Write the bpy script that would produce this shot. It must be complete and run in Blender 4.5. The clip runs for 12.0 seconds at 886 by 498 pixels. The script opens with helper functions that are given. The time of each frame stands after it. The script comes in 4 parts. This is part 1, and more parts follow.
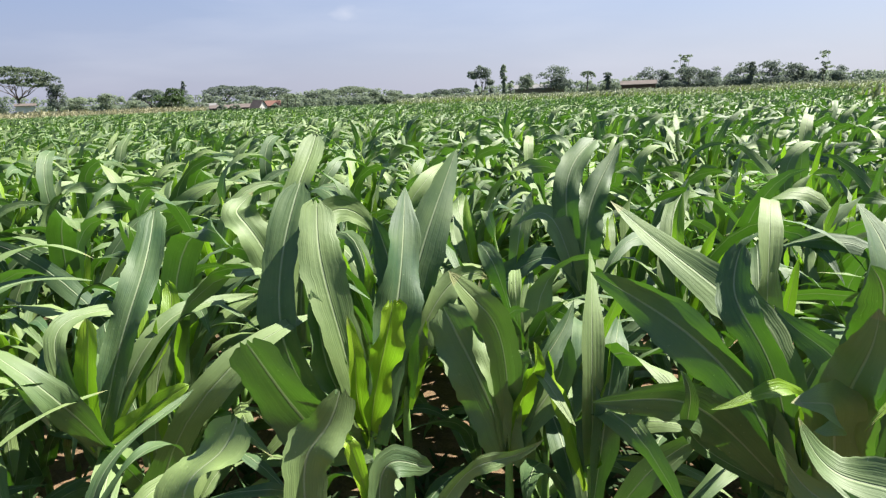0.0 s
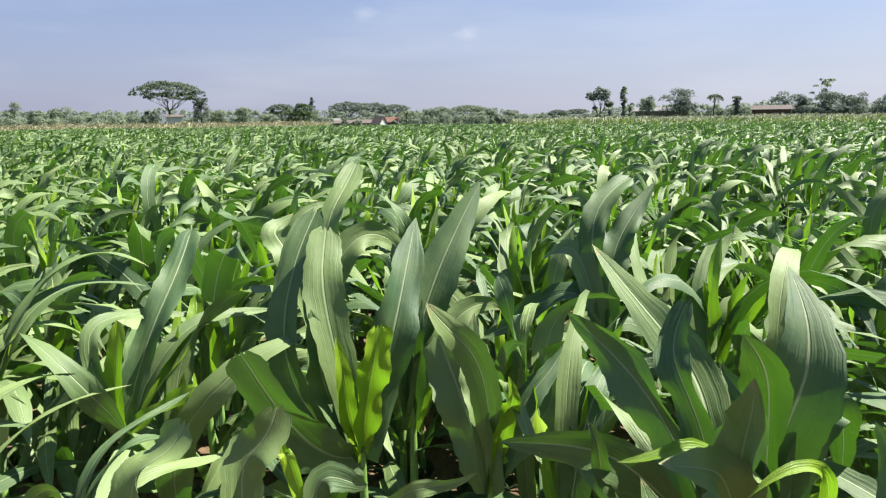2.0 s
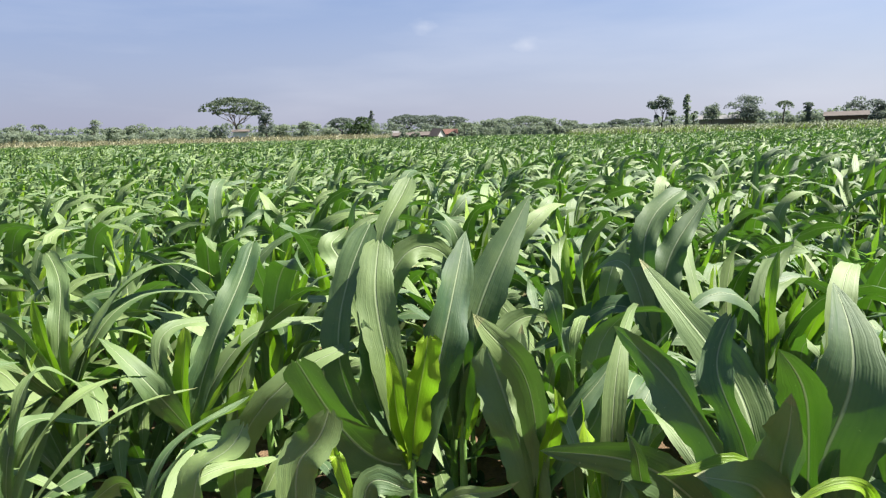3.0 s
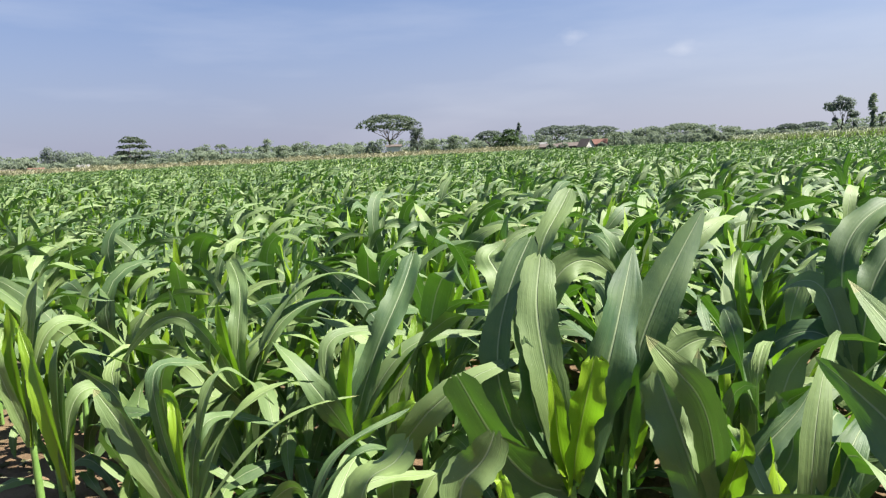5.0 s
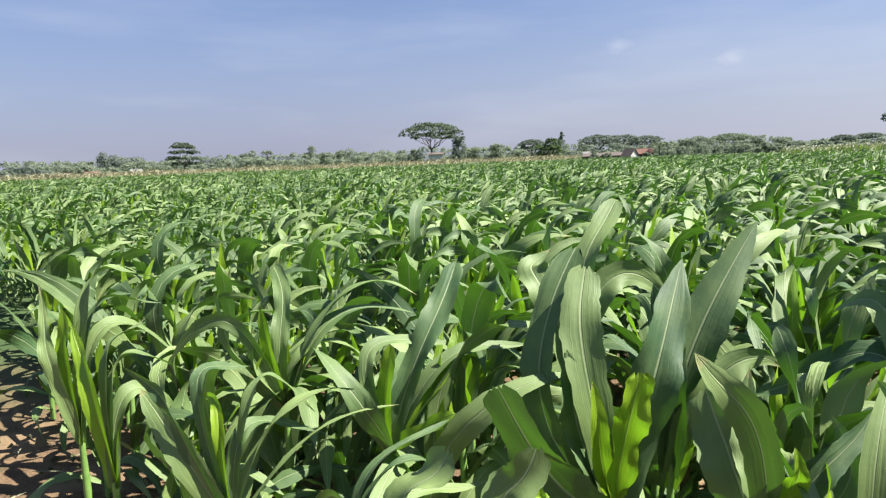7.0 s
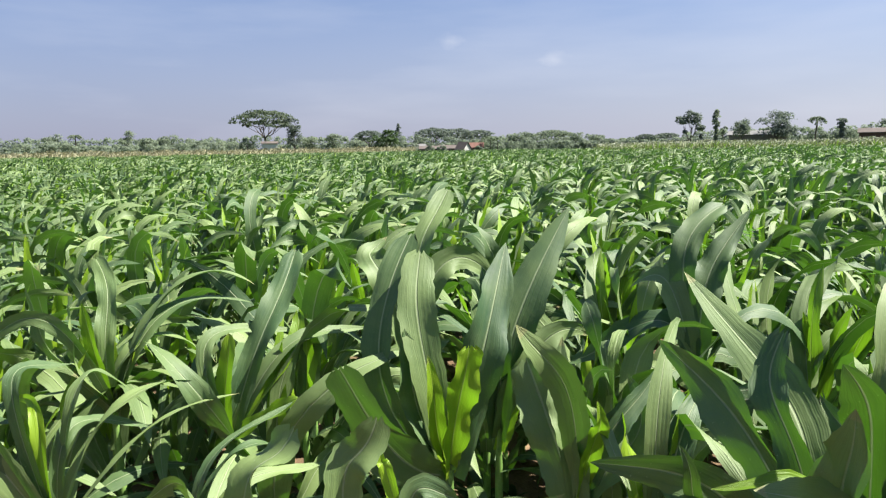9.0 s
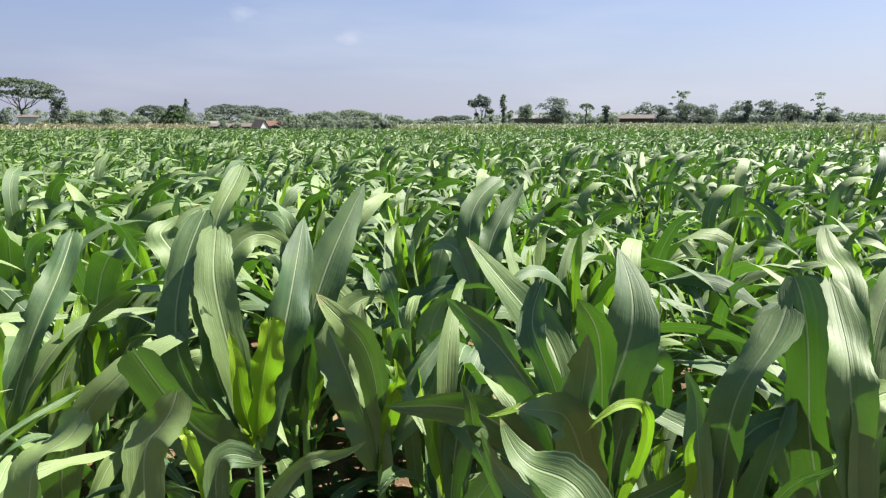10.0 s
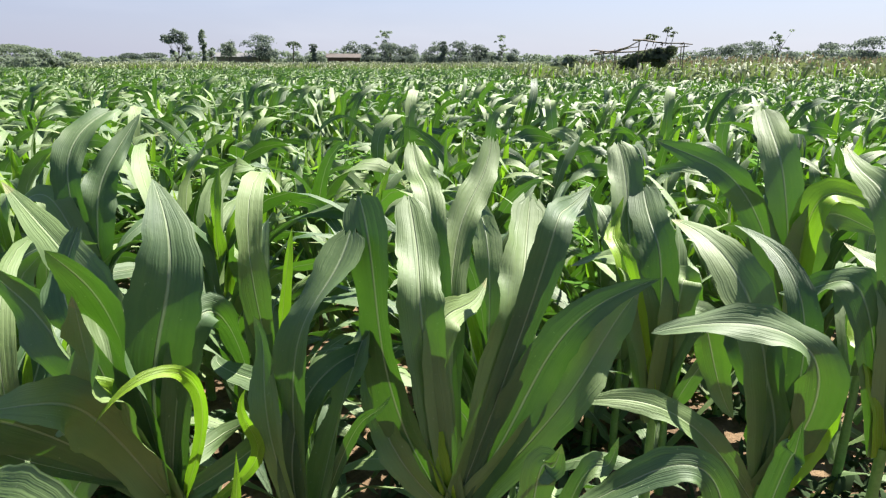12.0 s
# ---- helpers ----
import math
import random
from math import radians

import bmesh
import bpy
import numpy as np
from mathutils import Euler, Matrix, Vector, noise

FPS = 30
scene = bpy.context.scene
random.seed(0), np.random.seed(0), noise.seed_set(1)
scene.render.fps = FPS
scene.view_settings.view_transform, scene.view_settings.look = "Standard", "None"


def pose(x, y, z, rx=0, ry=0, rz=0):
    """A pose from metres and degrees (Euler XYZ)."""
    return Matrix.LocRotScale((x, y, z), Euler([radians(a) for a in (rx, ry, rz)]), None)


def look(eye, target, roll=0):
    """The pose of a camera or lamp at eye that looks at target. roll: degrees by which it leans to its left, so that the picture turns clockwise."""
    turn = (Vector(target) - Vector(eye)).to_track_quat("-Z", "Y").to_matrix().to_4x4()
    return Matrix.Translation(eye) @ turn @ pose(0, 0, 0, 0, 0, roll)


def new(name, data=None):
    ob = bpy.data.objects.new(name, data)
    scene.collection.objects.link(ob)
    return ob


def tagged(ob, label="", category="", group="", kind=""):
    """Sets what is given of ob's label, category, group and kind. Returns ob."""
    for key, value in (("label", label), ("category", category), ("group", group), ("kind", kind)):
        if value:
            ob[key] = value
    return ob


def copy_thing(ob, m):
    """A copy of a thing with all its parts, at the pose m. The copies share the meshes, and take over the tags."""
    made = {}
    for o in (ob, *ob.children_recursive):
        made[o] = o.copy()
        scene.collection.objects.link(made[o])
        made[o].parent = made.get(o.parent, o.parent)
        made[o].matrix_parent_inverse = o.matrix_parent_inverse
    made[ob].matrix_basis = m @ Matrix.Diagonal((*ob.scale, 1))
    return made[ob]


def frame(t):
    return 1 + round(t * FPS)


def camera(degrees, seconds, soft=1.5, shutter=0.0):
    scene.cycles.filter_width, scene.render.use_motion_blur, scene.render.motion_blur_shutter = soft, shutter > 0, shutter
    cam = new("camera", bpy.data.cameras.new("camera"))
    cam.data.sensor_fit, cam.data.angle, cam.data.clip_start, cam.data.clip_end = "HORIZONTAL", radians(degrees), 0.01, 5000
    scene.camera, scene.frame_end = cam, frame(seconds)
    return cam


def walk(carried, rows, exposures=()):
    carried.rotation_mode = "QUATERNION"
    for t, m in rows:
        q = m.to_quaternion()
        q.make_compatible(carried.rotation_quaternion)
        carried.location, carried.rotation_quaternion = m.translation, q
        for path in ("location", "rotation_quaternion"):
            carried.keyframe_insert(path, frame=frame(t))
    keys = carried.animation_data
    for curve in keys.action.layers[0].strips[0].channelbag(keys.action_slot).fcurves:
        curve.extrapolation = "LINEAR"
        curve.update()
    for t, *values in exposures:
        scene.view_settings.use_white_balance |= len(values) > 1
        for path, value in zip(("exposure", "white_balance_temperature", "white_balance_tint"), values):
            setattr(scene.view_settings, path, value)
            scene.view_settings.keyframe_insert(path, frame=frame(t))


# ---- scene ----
# ---- camera and its walk ----
cam = camera(69.5, 12.0, soft=1.3)
PATH = [
    (0, (-0.268, 0.072, 1.498), -5.62, -13.11, -2.16),
    (0.5, (-0.152, 0.033, 1.512), -3.50, -11.16, -0.23),
    (1, (-0.056, 0.000, 1.524), -1.21, -11.04, 0.28),
    (1.5, (-0.008, -0.017, 1.533), 1.57, -11.34, -0.56),
    (2, (0.034, -0.004, 1.543), 4.28, -11.23, -0.72),
    (2.5, (0.050, -0.019, 1.548), 6.63, -10.90, -0.97),
    (3, (0.063, -0.046, 1.556), 9.49, -10.14, -1.47),
    (3.2, (0.057, -0.044, 1.556), 10.52, -10.54, -0.75),
    (4.8, (0.014, -0.009, 1.552), 21.54, -8.35, -2.90),
    (5, (0.003, -0.002, 1.553), 22.59, -8.62, -2.74),
    (5.5, (0.004, -0.008, 1.548), 24.07, -8.03, -2.17),
    (6, (0.000, 0.000, 1.550), 24.70, -7.81, -2.20),
    (6.5, (-0.025, 0.015, 1.554), 25.60, -7.96, -2.10),
    (6.7, (-0.017, 0.012, 1.555), 26.19, -7.67, -2.14),
    (8.3, (0.003, -0.004, 1.557), 23.75, -8.81, -1.11),
    (8.5, (0.010, -0.014, 1.557), 21.02, -8.22, -1.01),
    (9, (0.017, -0.068, 1.553), 11.67, -8.93, -0.98),
    (9.5, (0.039, -0.109, 1.550), 2.94, -10.24, -0.79),
    (10, (0.040, -0.160, 1.543), -6.00, -10.85, -0.01),
    (10.5, (0.039, -0.193, 1.535), -11.08, -12.63, -0.73),
    (11, (0.115, -0.165, 1.519), -21.75, -14.20, -0.56),
    (11.5, (0.236, -0.102, 1.473), -29.60, -15.40, 0.69),
    (12, (0.392, -0.050, 1.479), -30.91, -15.96, 0.14),
]
walk(cam, [(t, pose(*eye, 90 + pitch, 0, yaw) @ pose(0, 0, 0, 0, 0, roll)) for t, eye, yaw, pitch, roll in PATH],
     ((0.0, 1.43), (3.0, 1.42), (5.0, 1.38), (8.5, 1.38), (10.0, 1.43), (11.0, 1.51), (12.0, 1.53)))

# ---- sky and sun ----
SUN_AZ, SUN_EL = 76.0, 54.0      # degrees clockwise from +y, and above the horizon
world = bpy.data.worlds.new("sky")
scene.world = world
world.use_nodes = True
wn, wl = world.node_tree.nodes, world.node_tree.links
sky = wn.new("ShaderNodeTexSky")
sky.sky_type, sky.sun_disc = "NISHITA", False
sky.sun_elevation, sky.sun_rotation = radians(SUN_EL), radians(SUN_AZ)
sky.altitude, sky.air_density, sky.dust_density, sky.ozone_density = 50, 1.0, 0.7, 3.0
background = wn["Background"]
background.inputs["Strength"].default_value = 0.0470
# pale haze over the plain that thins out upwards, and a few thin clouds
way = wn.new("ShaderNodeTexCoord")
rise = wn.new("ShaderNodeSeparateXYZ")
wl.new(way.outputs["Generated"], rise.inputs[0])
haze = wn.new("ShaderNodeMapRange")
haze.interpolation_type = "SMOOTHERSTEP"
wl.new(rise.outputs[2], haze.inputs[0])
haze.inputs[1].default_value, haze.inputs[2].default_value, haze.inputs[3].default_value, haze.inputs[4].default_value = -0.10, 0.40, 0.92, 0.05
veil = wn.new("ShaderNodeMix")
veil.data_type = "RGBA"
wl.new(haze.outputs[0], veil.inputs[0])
clear = wn.new("ShaderNodeMix")
clear.data_type, clear.blend_type = "RGBA", "MULTIPLY"
clear.inputs[0].default_value = 1.0
wl.new(sky.outputs["Color"], clear.inputs[6])
clear.inputs[7].default_value = (0.97, 1.01, 1.17, 1)
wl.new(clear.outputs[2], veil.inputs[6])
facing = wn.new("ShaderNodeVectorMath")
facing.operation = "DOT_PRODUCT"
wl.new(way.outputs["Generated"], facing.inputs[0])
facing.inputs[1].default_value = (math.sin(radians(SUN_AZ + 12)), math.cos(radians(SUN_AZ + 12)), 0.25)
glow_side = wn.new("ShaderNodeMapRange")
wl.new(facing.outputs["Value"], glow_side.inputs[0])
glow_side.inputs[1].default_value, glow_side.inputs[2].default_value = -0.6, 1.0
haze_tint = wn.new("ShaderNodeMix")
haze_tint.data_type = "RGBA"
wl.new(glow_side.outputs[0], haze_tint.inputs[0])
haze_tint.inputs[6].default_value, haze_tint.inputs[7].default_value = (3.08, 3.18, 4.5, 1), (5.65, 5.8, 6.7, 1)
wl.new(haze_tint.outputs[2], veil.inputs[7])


def sky_math(op, a, b, c=None):
    k = wn.new("ShaderNodeMath")
    k.operation = op
    for i, v in enumerate((a, b, c)):
        if v is not None:
            if isinstance(v, (int, float)):
                k.inputs[i].default_value = v
            else:
                wl.new(v, k.inputs[i])
    return k.outputs[0]


stretch = wn.new("ShaderNodeMapping")
stretch.inputs["Scale"].default_value = (1.0, 1.0, 6.0)
wl.new(way.outputs["Generated"], stretch.inputs["Vector"])
wisps = wn.new("ShaderNodeTexNoise")
wisps.inputs["Scale"].default_value, wisps.inputs["Detail"].default_value = 2.2, 7
wl.new(stretch.outputs[0], wisps.inputs["Vector"])
cloud = sky_math("MULTIPLY", sky_math("MAXIMUM", sky_math("SUBTRACT", wisps.outputs["Fac"], 0.48), 0.0), 0.85)
round_ = wn.new("ShaderNodeMapping")
round_.inputs["Scale"].default_value = (1.0, 1.0, 2.0)
wl.new(way.outputs["Generated"], round_.inputs["Vector"])
puffs = wn.new("ShaderNodeTexNoise")
puffs.inputs["Scale"].default_value, puffs.inputs["Detail"].default_value = 40, 6
wl.new(round_.outputs[0], puffs.inputs["Vector"])
for toward in ((-0.186, 0.97, 0.158), (-0.033, 0.991, 0.128)):
    dot = wn.new("ShaderNodeVectorMath")
    dot.operation = "DISTANCE"
    wl.new(round_.outputs[0], dot.inputs[0])
    dot.inputs[1].default_value = (toward[0], toward[1], toward[2] * 2.0)
    near = sky_math("MAXIMUM", sky_math("SUBTRACT", 1.0, sky_math("DIVIDE", dot.outputs["Value"], 0.036)), 0.0)
    puff = sky_math("MAXIMUM", sky_math("SUBTRACT", sky_math("ADD", puffs.outputs["Fac"], near), 0.85), 0.0)
    cloud = sky_math("ADD", cloud, sky_math("MULTIPLY", sky_math("MINIMUM", puff, sky_math("MULTIPLY", near, 2.0)), 0.38))
clouded = wn.new("ShaderNodeMix")
clouded.data_type = "RGBA"
clouded.clamp_factor = True
wl.new(sky_math("MINIMUM", cloud, 0.6), clouded.inputs[0])
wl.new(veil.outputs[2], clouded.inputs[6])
clouded.inputs[7].default_value = (7.0, 7.2, 8.0, 1)
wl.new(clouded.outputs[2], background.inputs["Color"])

sun = new("sun", bpy.data.lights.new("sun", "SUN"))
sun.data.energy, sun.data.angle, sun.data.color = 5.8, radians(0.5), (1.0, 0.95, 0.86)
az, el = radians(SUN_AZ), radians(SUN_EL)
to_sun = Vector((math.sin(az) * math.cos(el), math.cos(az) * math.cos(el), math.sin(el)))
sun.matrix_world = look(to_sun * 50, (0, 0, 0))
scene.view_settings.exposure = 1.2


# ---- materials ----
def material(name):
    m = bpy.data.materials.new(name)
    m.use_nodes = True
    n, l = m.node_tree.nodes, m.node_tree.links
    return m, n, l, n["Principled BSDF"], n["Material Output"]


def mathnode(n, l, op, a, b=None, c=None):
    k = n.new("ShaderNodeMath")
    k.operation = op
    for i, v in enumerate((a, b, c)):
        if v is None:
            continue
        if isinstance(v, (int, float)):
            k.inputs[i].default_value = v
        else:
            l.new(v, k.inputs[i])
    return k.outputs[0]


def ramp(n, l, fac, *stops):
    k = n.new("ShaderNodeValToRGB")
    e = k.color_ramp.elements
    while len(e) < len(stops):
        e.new(0.5)
    for q, (at_, col) in zip(e, stops):
        q.position, q.color = at_, (*col, 1)
    l.new(fac, k.inputs[0])
    return k.outputs[0]


def mixcol(n, l, fac, a, b, mode="MIX"):
    k = n.new("ShaderNodeMix")
    k.data_type, k.blend_type = "RGBA", mode
    for i, v in ((0, fac), (6, a), (7, b)):
        if isinstance(v, (int, float)):
            k.inputs[i].default_value = v
        elif isinstance(v, tuple):
            k.inputs[i].default_value = (*v, 1)
        else:
            l.new(v, k.inputs[i])
    return k.outputs[2]


def noisetex(n, l, scale, detail=4, coord=None, rough=0.55):
    k = n.new("ShaderNodeTexNoise")
    k.inputs["Scale"].default_value, k.inputs["Detail"].default_value, k.inputs["Roughness"].default_value = scale, detail, rough
    if coord is not None:
        l.new(coord, k.inputs["Vector"])
    return k.outputs["Fac"]


def leaf_material(name, deep, mid, rib, glow, through_part, rough, veins=13.0):
    """A blade of grass-like leaf: pale midrib, fine lengthwise veins, blotches, light shining through."""
    m, n, l, b, out = material(name)
    uv = n.new("ShaderNodeUVMap")
    uv.uv_map = "UVMap"
    sep = n.new("ShaderNodeSeparateXYZ")
    l.new(uv.outputs[0], sep.inputs[0])
    u, v = sep.outputs[0], sep.outputs[1]
    geo, info = n.new("ShaderNodeNewGeometry"), n.new("ShaderNodeObjectInfo")
    rnd = mathnode(n, l, "FRACT", mathnode(n, l, "ADD", geo.outputs["Random Per Island"], mathnode(n, l, "MULTIPLY", info.outputs["Random"], 3.7)))
    pos = n.new("ShaderNodeTexCoord").outputs["Object"]
    blot = noisetex(n, l, 9.0, 5, pos)
    fine = noisetex(n, l, 160.0, 3, pos)
    dist = mathnode(n, l, "ABSOLUTE", mathnode(n, l, "SUBTRACT", u, 0.5))
    ribmask = n.new("ShaderNodeMapRange")
    ribmask.interpolation_type = "SMOOTHSTEP"
    l.new(dist, ribmask.inputs[0])
    ribmask.inputs[1].default_value, ribmask.inputs[2].default_value = 0.036, 0.012
    wave2 = mathnode(n, l, "SINE", mathnode(n, l, "MULTIPLY", u, veins * 6.2832 * 3.0))
    comb = n.new("ShaderNodeCombineXYZ")
    l.new(mathnode(n, l, "MULTIPLY", u, veins), comb.inputs[0])
    l.new(mathnode(n, l, "MULTIPLY", v, 0.8), comb.inputs[1])
    l.new(mathnode(n, l, "MULTIPLY", rnd, 40.0), comb.inputs[2])
    pleat = noisetex(n, l, 1.0, 3, comb.outputs[0], 0.6)
    tone = mathnode(n, l, "ADD", mathnode(n, l, "MULTIPLY", rnd, 0.45), mathnode(n, l, "MULTIPLY", blot, 0.45))
    tone = mathnode(n, l, "ADD", tone, mathnode(n, l, "MULTIPLY_ADD", pleat, 0.22, -0.06))
    base = ramp(n, l, tone, (0.18, deep), (0.72, mid))
    base = mixcol(n, l, mathnode(n, l, "MULTIPLY", mathnode(n, l, "GREATER_THAN", fine, 0.7), 0.35), base, rib)
    base = mixcol(n, l, mathnode(n, l, "MULTIPLY", ribmask.outputs[0], 0.55), base, rib)
    tip = mathnode(n, l, "GREATER_THAN", mathnode(n, l, "ADD", v, mathnode(n, l, "MULTIPLY", mathnode(n, l, "ADD", blot, rnd), 0.09)), 1.07)
    base = mixcol(n, l, mathnode(n, l, "MULTIPLY", tip, 0.4), base, (0.30, 0.25, 0.11))
    l.new(base, b.inputs["Base Color"])
    l.new(mathnode(n, l, "MULTIPLY_ADD", blot, 0.2, rough - 0.1), b.inputs["Roughness"])
    b.inputs["Specular IOR Level"].default_value = 0.54
    b.inputs["Coat Weight"].default_value, b.inputs["Coat Roughness"].default_value = 0.12, 0.62
    bump = n.new("ShaderNodeBump")
    bump.inputs["Strength"].default_value, bump.inputs["Distance"].default_value = 0.6, 0.0038
    relief = mathnode(n, l, "ADD", mathnode(n, l, "ADD", mathnode(n, l, "MULTIPLY", pleat, 1.1), mathnode(n, l, "MULTIPLY", wave2, 0.02)),
                      mathnode(n, l, "SUBTRACT", mathnode(n, l, "MULTIPLY", blot, 1.6), mathnode(n, l, "MULTIPLY", ribmask.outputs[0], 1.2)))
    l.new(relief, bump.inputs["Height"])
    l.new(bump.outputs[0], b.inputs["Normal"])
    tr = n.new("ShaderNodeBsdfTranslucent")
    l.new(bump.outputs[0], tr.inputs["Normal"])
    l.new(mixcol(n, l, mathnode(n, l, "MULTIPLY", ribmask.outputs[0], 0.6), mixcol(n, l, tone, tuple(c * 0.55 for c in glow), glow), rib), tr.inputs["Color"])
    mix = n.new("ShaderNodeMixShader")
    mix.inputs[0].default_value = through_part
    l.new(b.outputs[0], mix.inputs[1])
    l.new(tr.outputs[0], mix.inputs[2])
    l.new(mix.outputs[0], out.inputs["Surface"])
    return m


M_LEAF = leaf_material("corn_leaf_green", (0.018, 0.061, 0.020), (0.152, 0.216, 0.068), (0.33, 0.39, 0.22), (0.16, 0.46, 0.020), 0.12, 0.64, 7.0)
M_OLD = leaf_material("corn_leaf_ageing", (0.075, 0.112, 0.045), (0.190, 0.225, 0.100), (0.45, 0.44, 0.28), (0.28, 0.35, 0.12), 0.22, 0.66, 7.0)
M_YOUNG = leaf_material("corn_leaf_young", (0.120, 0.225, 0.010), (0.235, 0.37, 0.020), (0.30, 0.41, 0.10), (0.28, 0.60, 0.02), 0.34, 0.46, 8.0)
M_DRY = leaf_material("dry_crop", (0.25, 0.245, 0.145), (0.35, 0.335, 0.21), (0.36, 0.34, 0.22), (0.32, 0.31, 0.15), 0.3, 0.8)
M_PALE_TASSEL = leaf_material("pale_tassel", (0.34, 0.36, 0.26), (0.52, 0.53, 0.42), (0.5, 0.5, 0.4), (0.35, 0.38, 0.2), 0.2, 0.6)
M_TASSEL = leaf_material("tassel_straw", (0.20, 0.16, 0.10), (0.40, 0.35, 0.25), (0.45, 0.38, 0.27), (0.4, 0.3, 0.15), 0.15, 0.7)


def foliage_material(name, deep, mid, glow, through_part=0.25):
    m, n, l, b, out = material(name)
    geo, info = n.new("ShaderNodeNewGeometry"), n.new("ShaderNodeObjectInfo")
    rnd = mathnode(n, l, "MULTIPLY_ADD", info.outputs["Random"], 0.35, mathnode(n, l, "MULTIPLY", geo.outputs["Random Per Island"], 0.65))
    pos = n.new("ShaderNodeTexCoord").outputs["Object"]
    tone = mathnode(n, l, "ADD", mathnode(n, l, "MULTIPLY", rnd, 0.7), mathnode(n, l, "MULTIPLY", noisetex(n, l, 0.5, 3, pos), 0.4))
    l.new(ramp(n, l, tone, (0.2, deep), (0.9, mid)), b.inputs["Base Color"])
    b.inputs["Roughness"].default_value = 0.9
    b.inputs["Specular IOR Level"].default_value = 0.05
    tr = n.new("ShaderNodeBsdfTranslucent")
    tr.inputs["Color"].default_value = (*glow, 1)
    mix = n.new("ShaderNodeMixShader")
    mix.inputs[0].default_value = through_part
    l.new(b.outputs[0], mix.inputs[1])
    l.new(tr.outputs[0], mix.inputs[2])
    l.new(mix.outputs[0], out.inputs["Surface"])
    return m


# these three carry painted distance haze: leaf colours lifted and greyed
M_TREE = foliage_material("tree_leaves_hazed", (0.130, 0.159, 0.135), (0.195, 0.231, 0.166), (0.195, 0.247, 0.156), 0.45)
M_TREE_DARK = foliage_material("tree_leaves_hazed_dark", (0.107, 0.130, 0.122), (0.156, 0.185, 0.151), (0.156, 0.195, 0.143), 0.45)
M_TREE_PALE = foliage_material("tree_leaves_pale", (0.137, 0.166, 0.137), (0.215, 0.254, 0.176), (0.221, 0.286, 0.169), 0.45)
M_ROUND = foliage_material("dense_dark_leaves", (0.032, 0.055, 0.028), (0.078, 0.115, 0.051), (0.074, 0.129, 0.028), 0.25)
M_CREEPER = foliage_material("creeper_leaves", (0.085, 0.100, 0.075), (0.150, 0.175, 0.110), (0.13, 0.17, 0.08), 0.4)
M_TREE_NEAR = foliage_material("tree_leaves_near", (0.065, 0.082, 0.066), (0.105, 0.128, 0.086), (0.10, 0.14, 0.075), 0.4)
M_WEED = foliage_material("weed_leaves", (0.055, 0.14, 0.020), (0.13, 0.27, 0.045), (0.26, 0.5, 0.03), 0.35)


def rough_material(name, a, b_, scale, rough=0.9, bump=0.4, dist=0.01, third=None):
    m, n, l, b, out = material(name)
    pos = n.new("ShaderNodeTexCoord").outputs["Object"]
    big, small = noisetex(n, l, scale, 6, pos), noisetex(n, l, scale * 9, 5, pos)
    tone = mathnode(n, l, "ADD", mathnode(n, l, "MULTIPLY", big, 0.6), mathnode(n, l, "MULTIPLY", small, 0.4))
    c = ramp(n, l, tone, (0.32, a), (0.68, b_))
    if third:
        c = mixcol(n, l, ramp(n, l, noisetex(n, l, scale * 0.3, 5, pos), (0.52, (0, 0, 0)), (0.66, (1, 1, 1))), c, third)
    l.new(c, b.inputs["Base Color"])
    b.inputs["Roughness"].default_value = rough
    b.inputs["Specular IOR Level"].default_value = 0.25
    k = n.new("ShaderNodeBump")
    k.inputs["Strength"].default_value, k.inputs["Distance"].default_value = bump, dist
    l.new(tone, k.inputs["Height"])
    l.new(k.outputs[0], b.inputs["Normal"])
    return m


M_SOIL = rough_material("dry_soil", (0.056, 0.037, 0.022), (0.210, 0.138, 0.078), 7.0, 0.95, 0.9, 0.03, (0.20, 0.138, 0.080))
soil_nodes, soil_links = M_SOIL.node_tree.nodes, M_SOIL.node_tree.links
soil_base = soil_nodes["Principled BSDF"].inputs["Base Color"]
soil_reach = soil_nodes.new("ShaderNodeVectorMath")
soil_reach.operation = "LENGTH"
soil_links.new(soil_nodes.new("ShaderNodeTexCoord").outputs["Object"], soil_reach.inputs[0])
# added green tint on the outer, mostly unseen ground, so bounced light is less brown
green_bounce = mathnode(soil_nodes, soil_links, "ADD", mathnode(soil_nodes, soil_links, "MULTIPLY", soil_reach.outputs["Value"], 0.07), noisetex(soil_nodes, soil_links, 0.9, 5))
soil_links.new(mixcol(soil_nodes, soil_links, ramp(soil_nodes, soil_links, green_bounce, (0.80, (0, 0, 0)), (1.0, (1, 1, 1))), soil_base.links[0].from_socket, (0.045, 0.075, 0.026)), soil_base)
M_BARK = rough_material("bark", (0.055, 0.046, 0.038), (0.12, 0.10, 0.082), 1.5)
M_STALK = rough_material("corn_stalk", (0.10, 0.20, 0.04), (0.20, 0.32, 0.09), 14.0, 0.5, 0.2, 0.002)
M_BAMBOO = rough_material("weathered_bamboo", (0.14, 0.11, 0.08), (0.30, 0.25, 0.18), 6.0, 0.8)
M_PLASTER = rough_material("white_plaster", (0.40, 0.39, 0.37), (0.54, 0.53, 0.50), 0.8, 0.9, 0.1)
M_CREAM = rough_material("cream_plaster", (0.16, 0.135, 0.11), (0.23, 0.20, 0.165), 0.8, 0.9, 0.1)
M_BRICK = rough_material("brick_wall", (0.075, 0.045, 0.037), (0.115, 0.070, 0.056), 1.2, 0.9, 0.3)
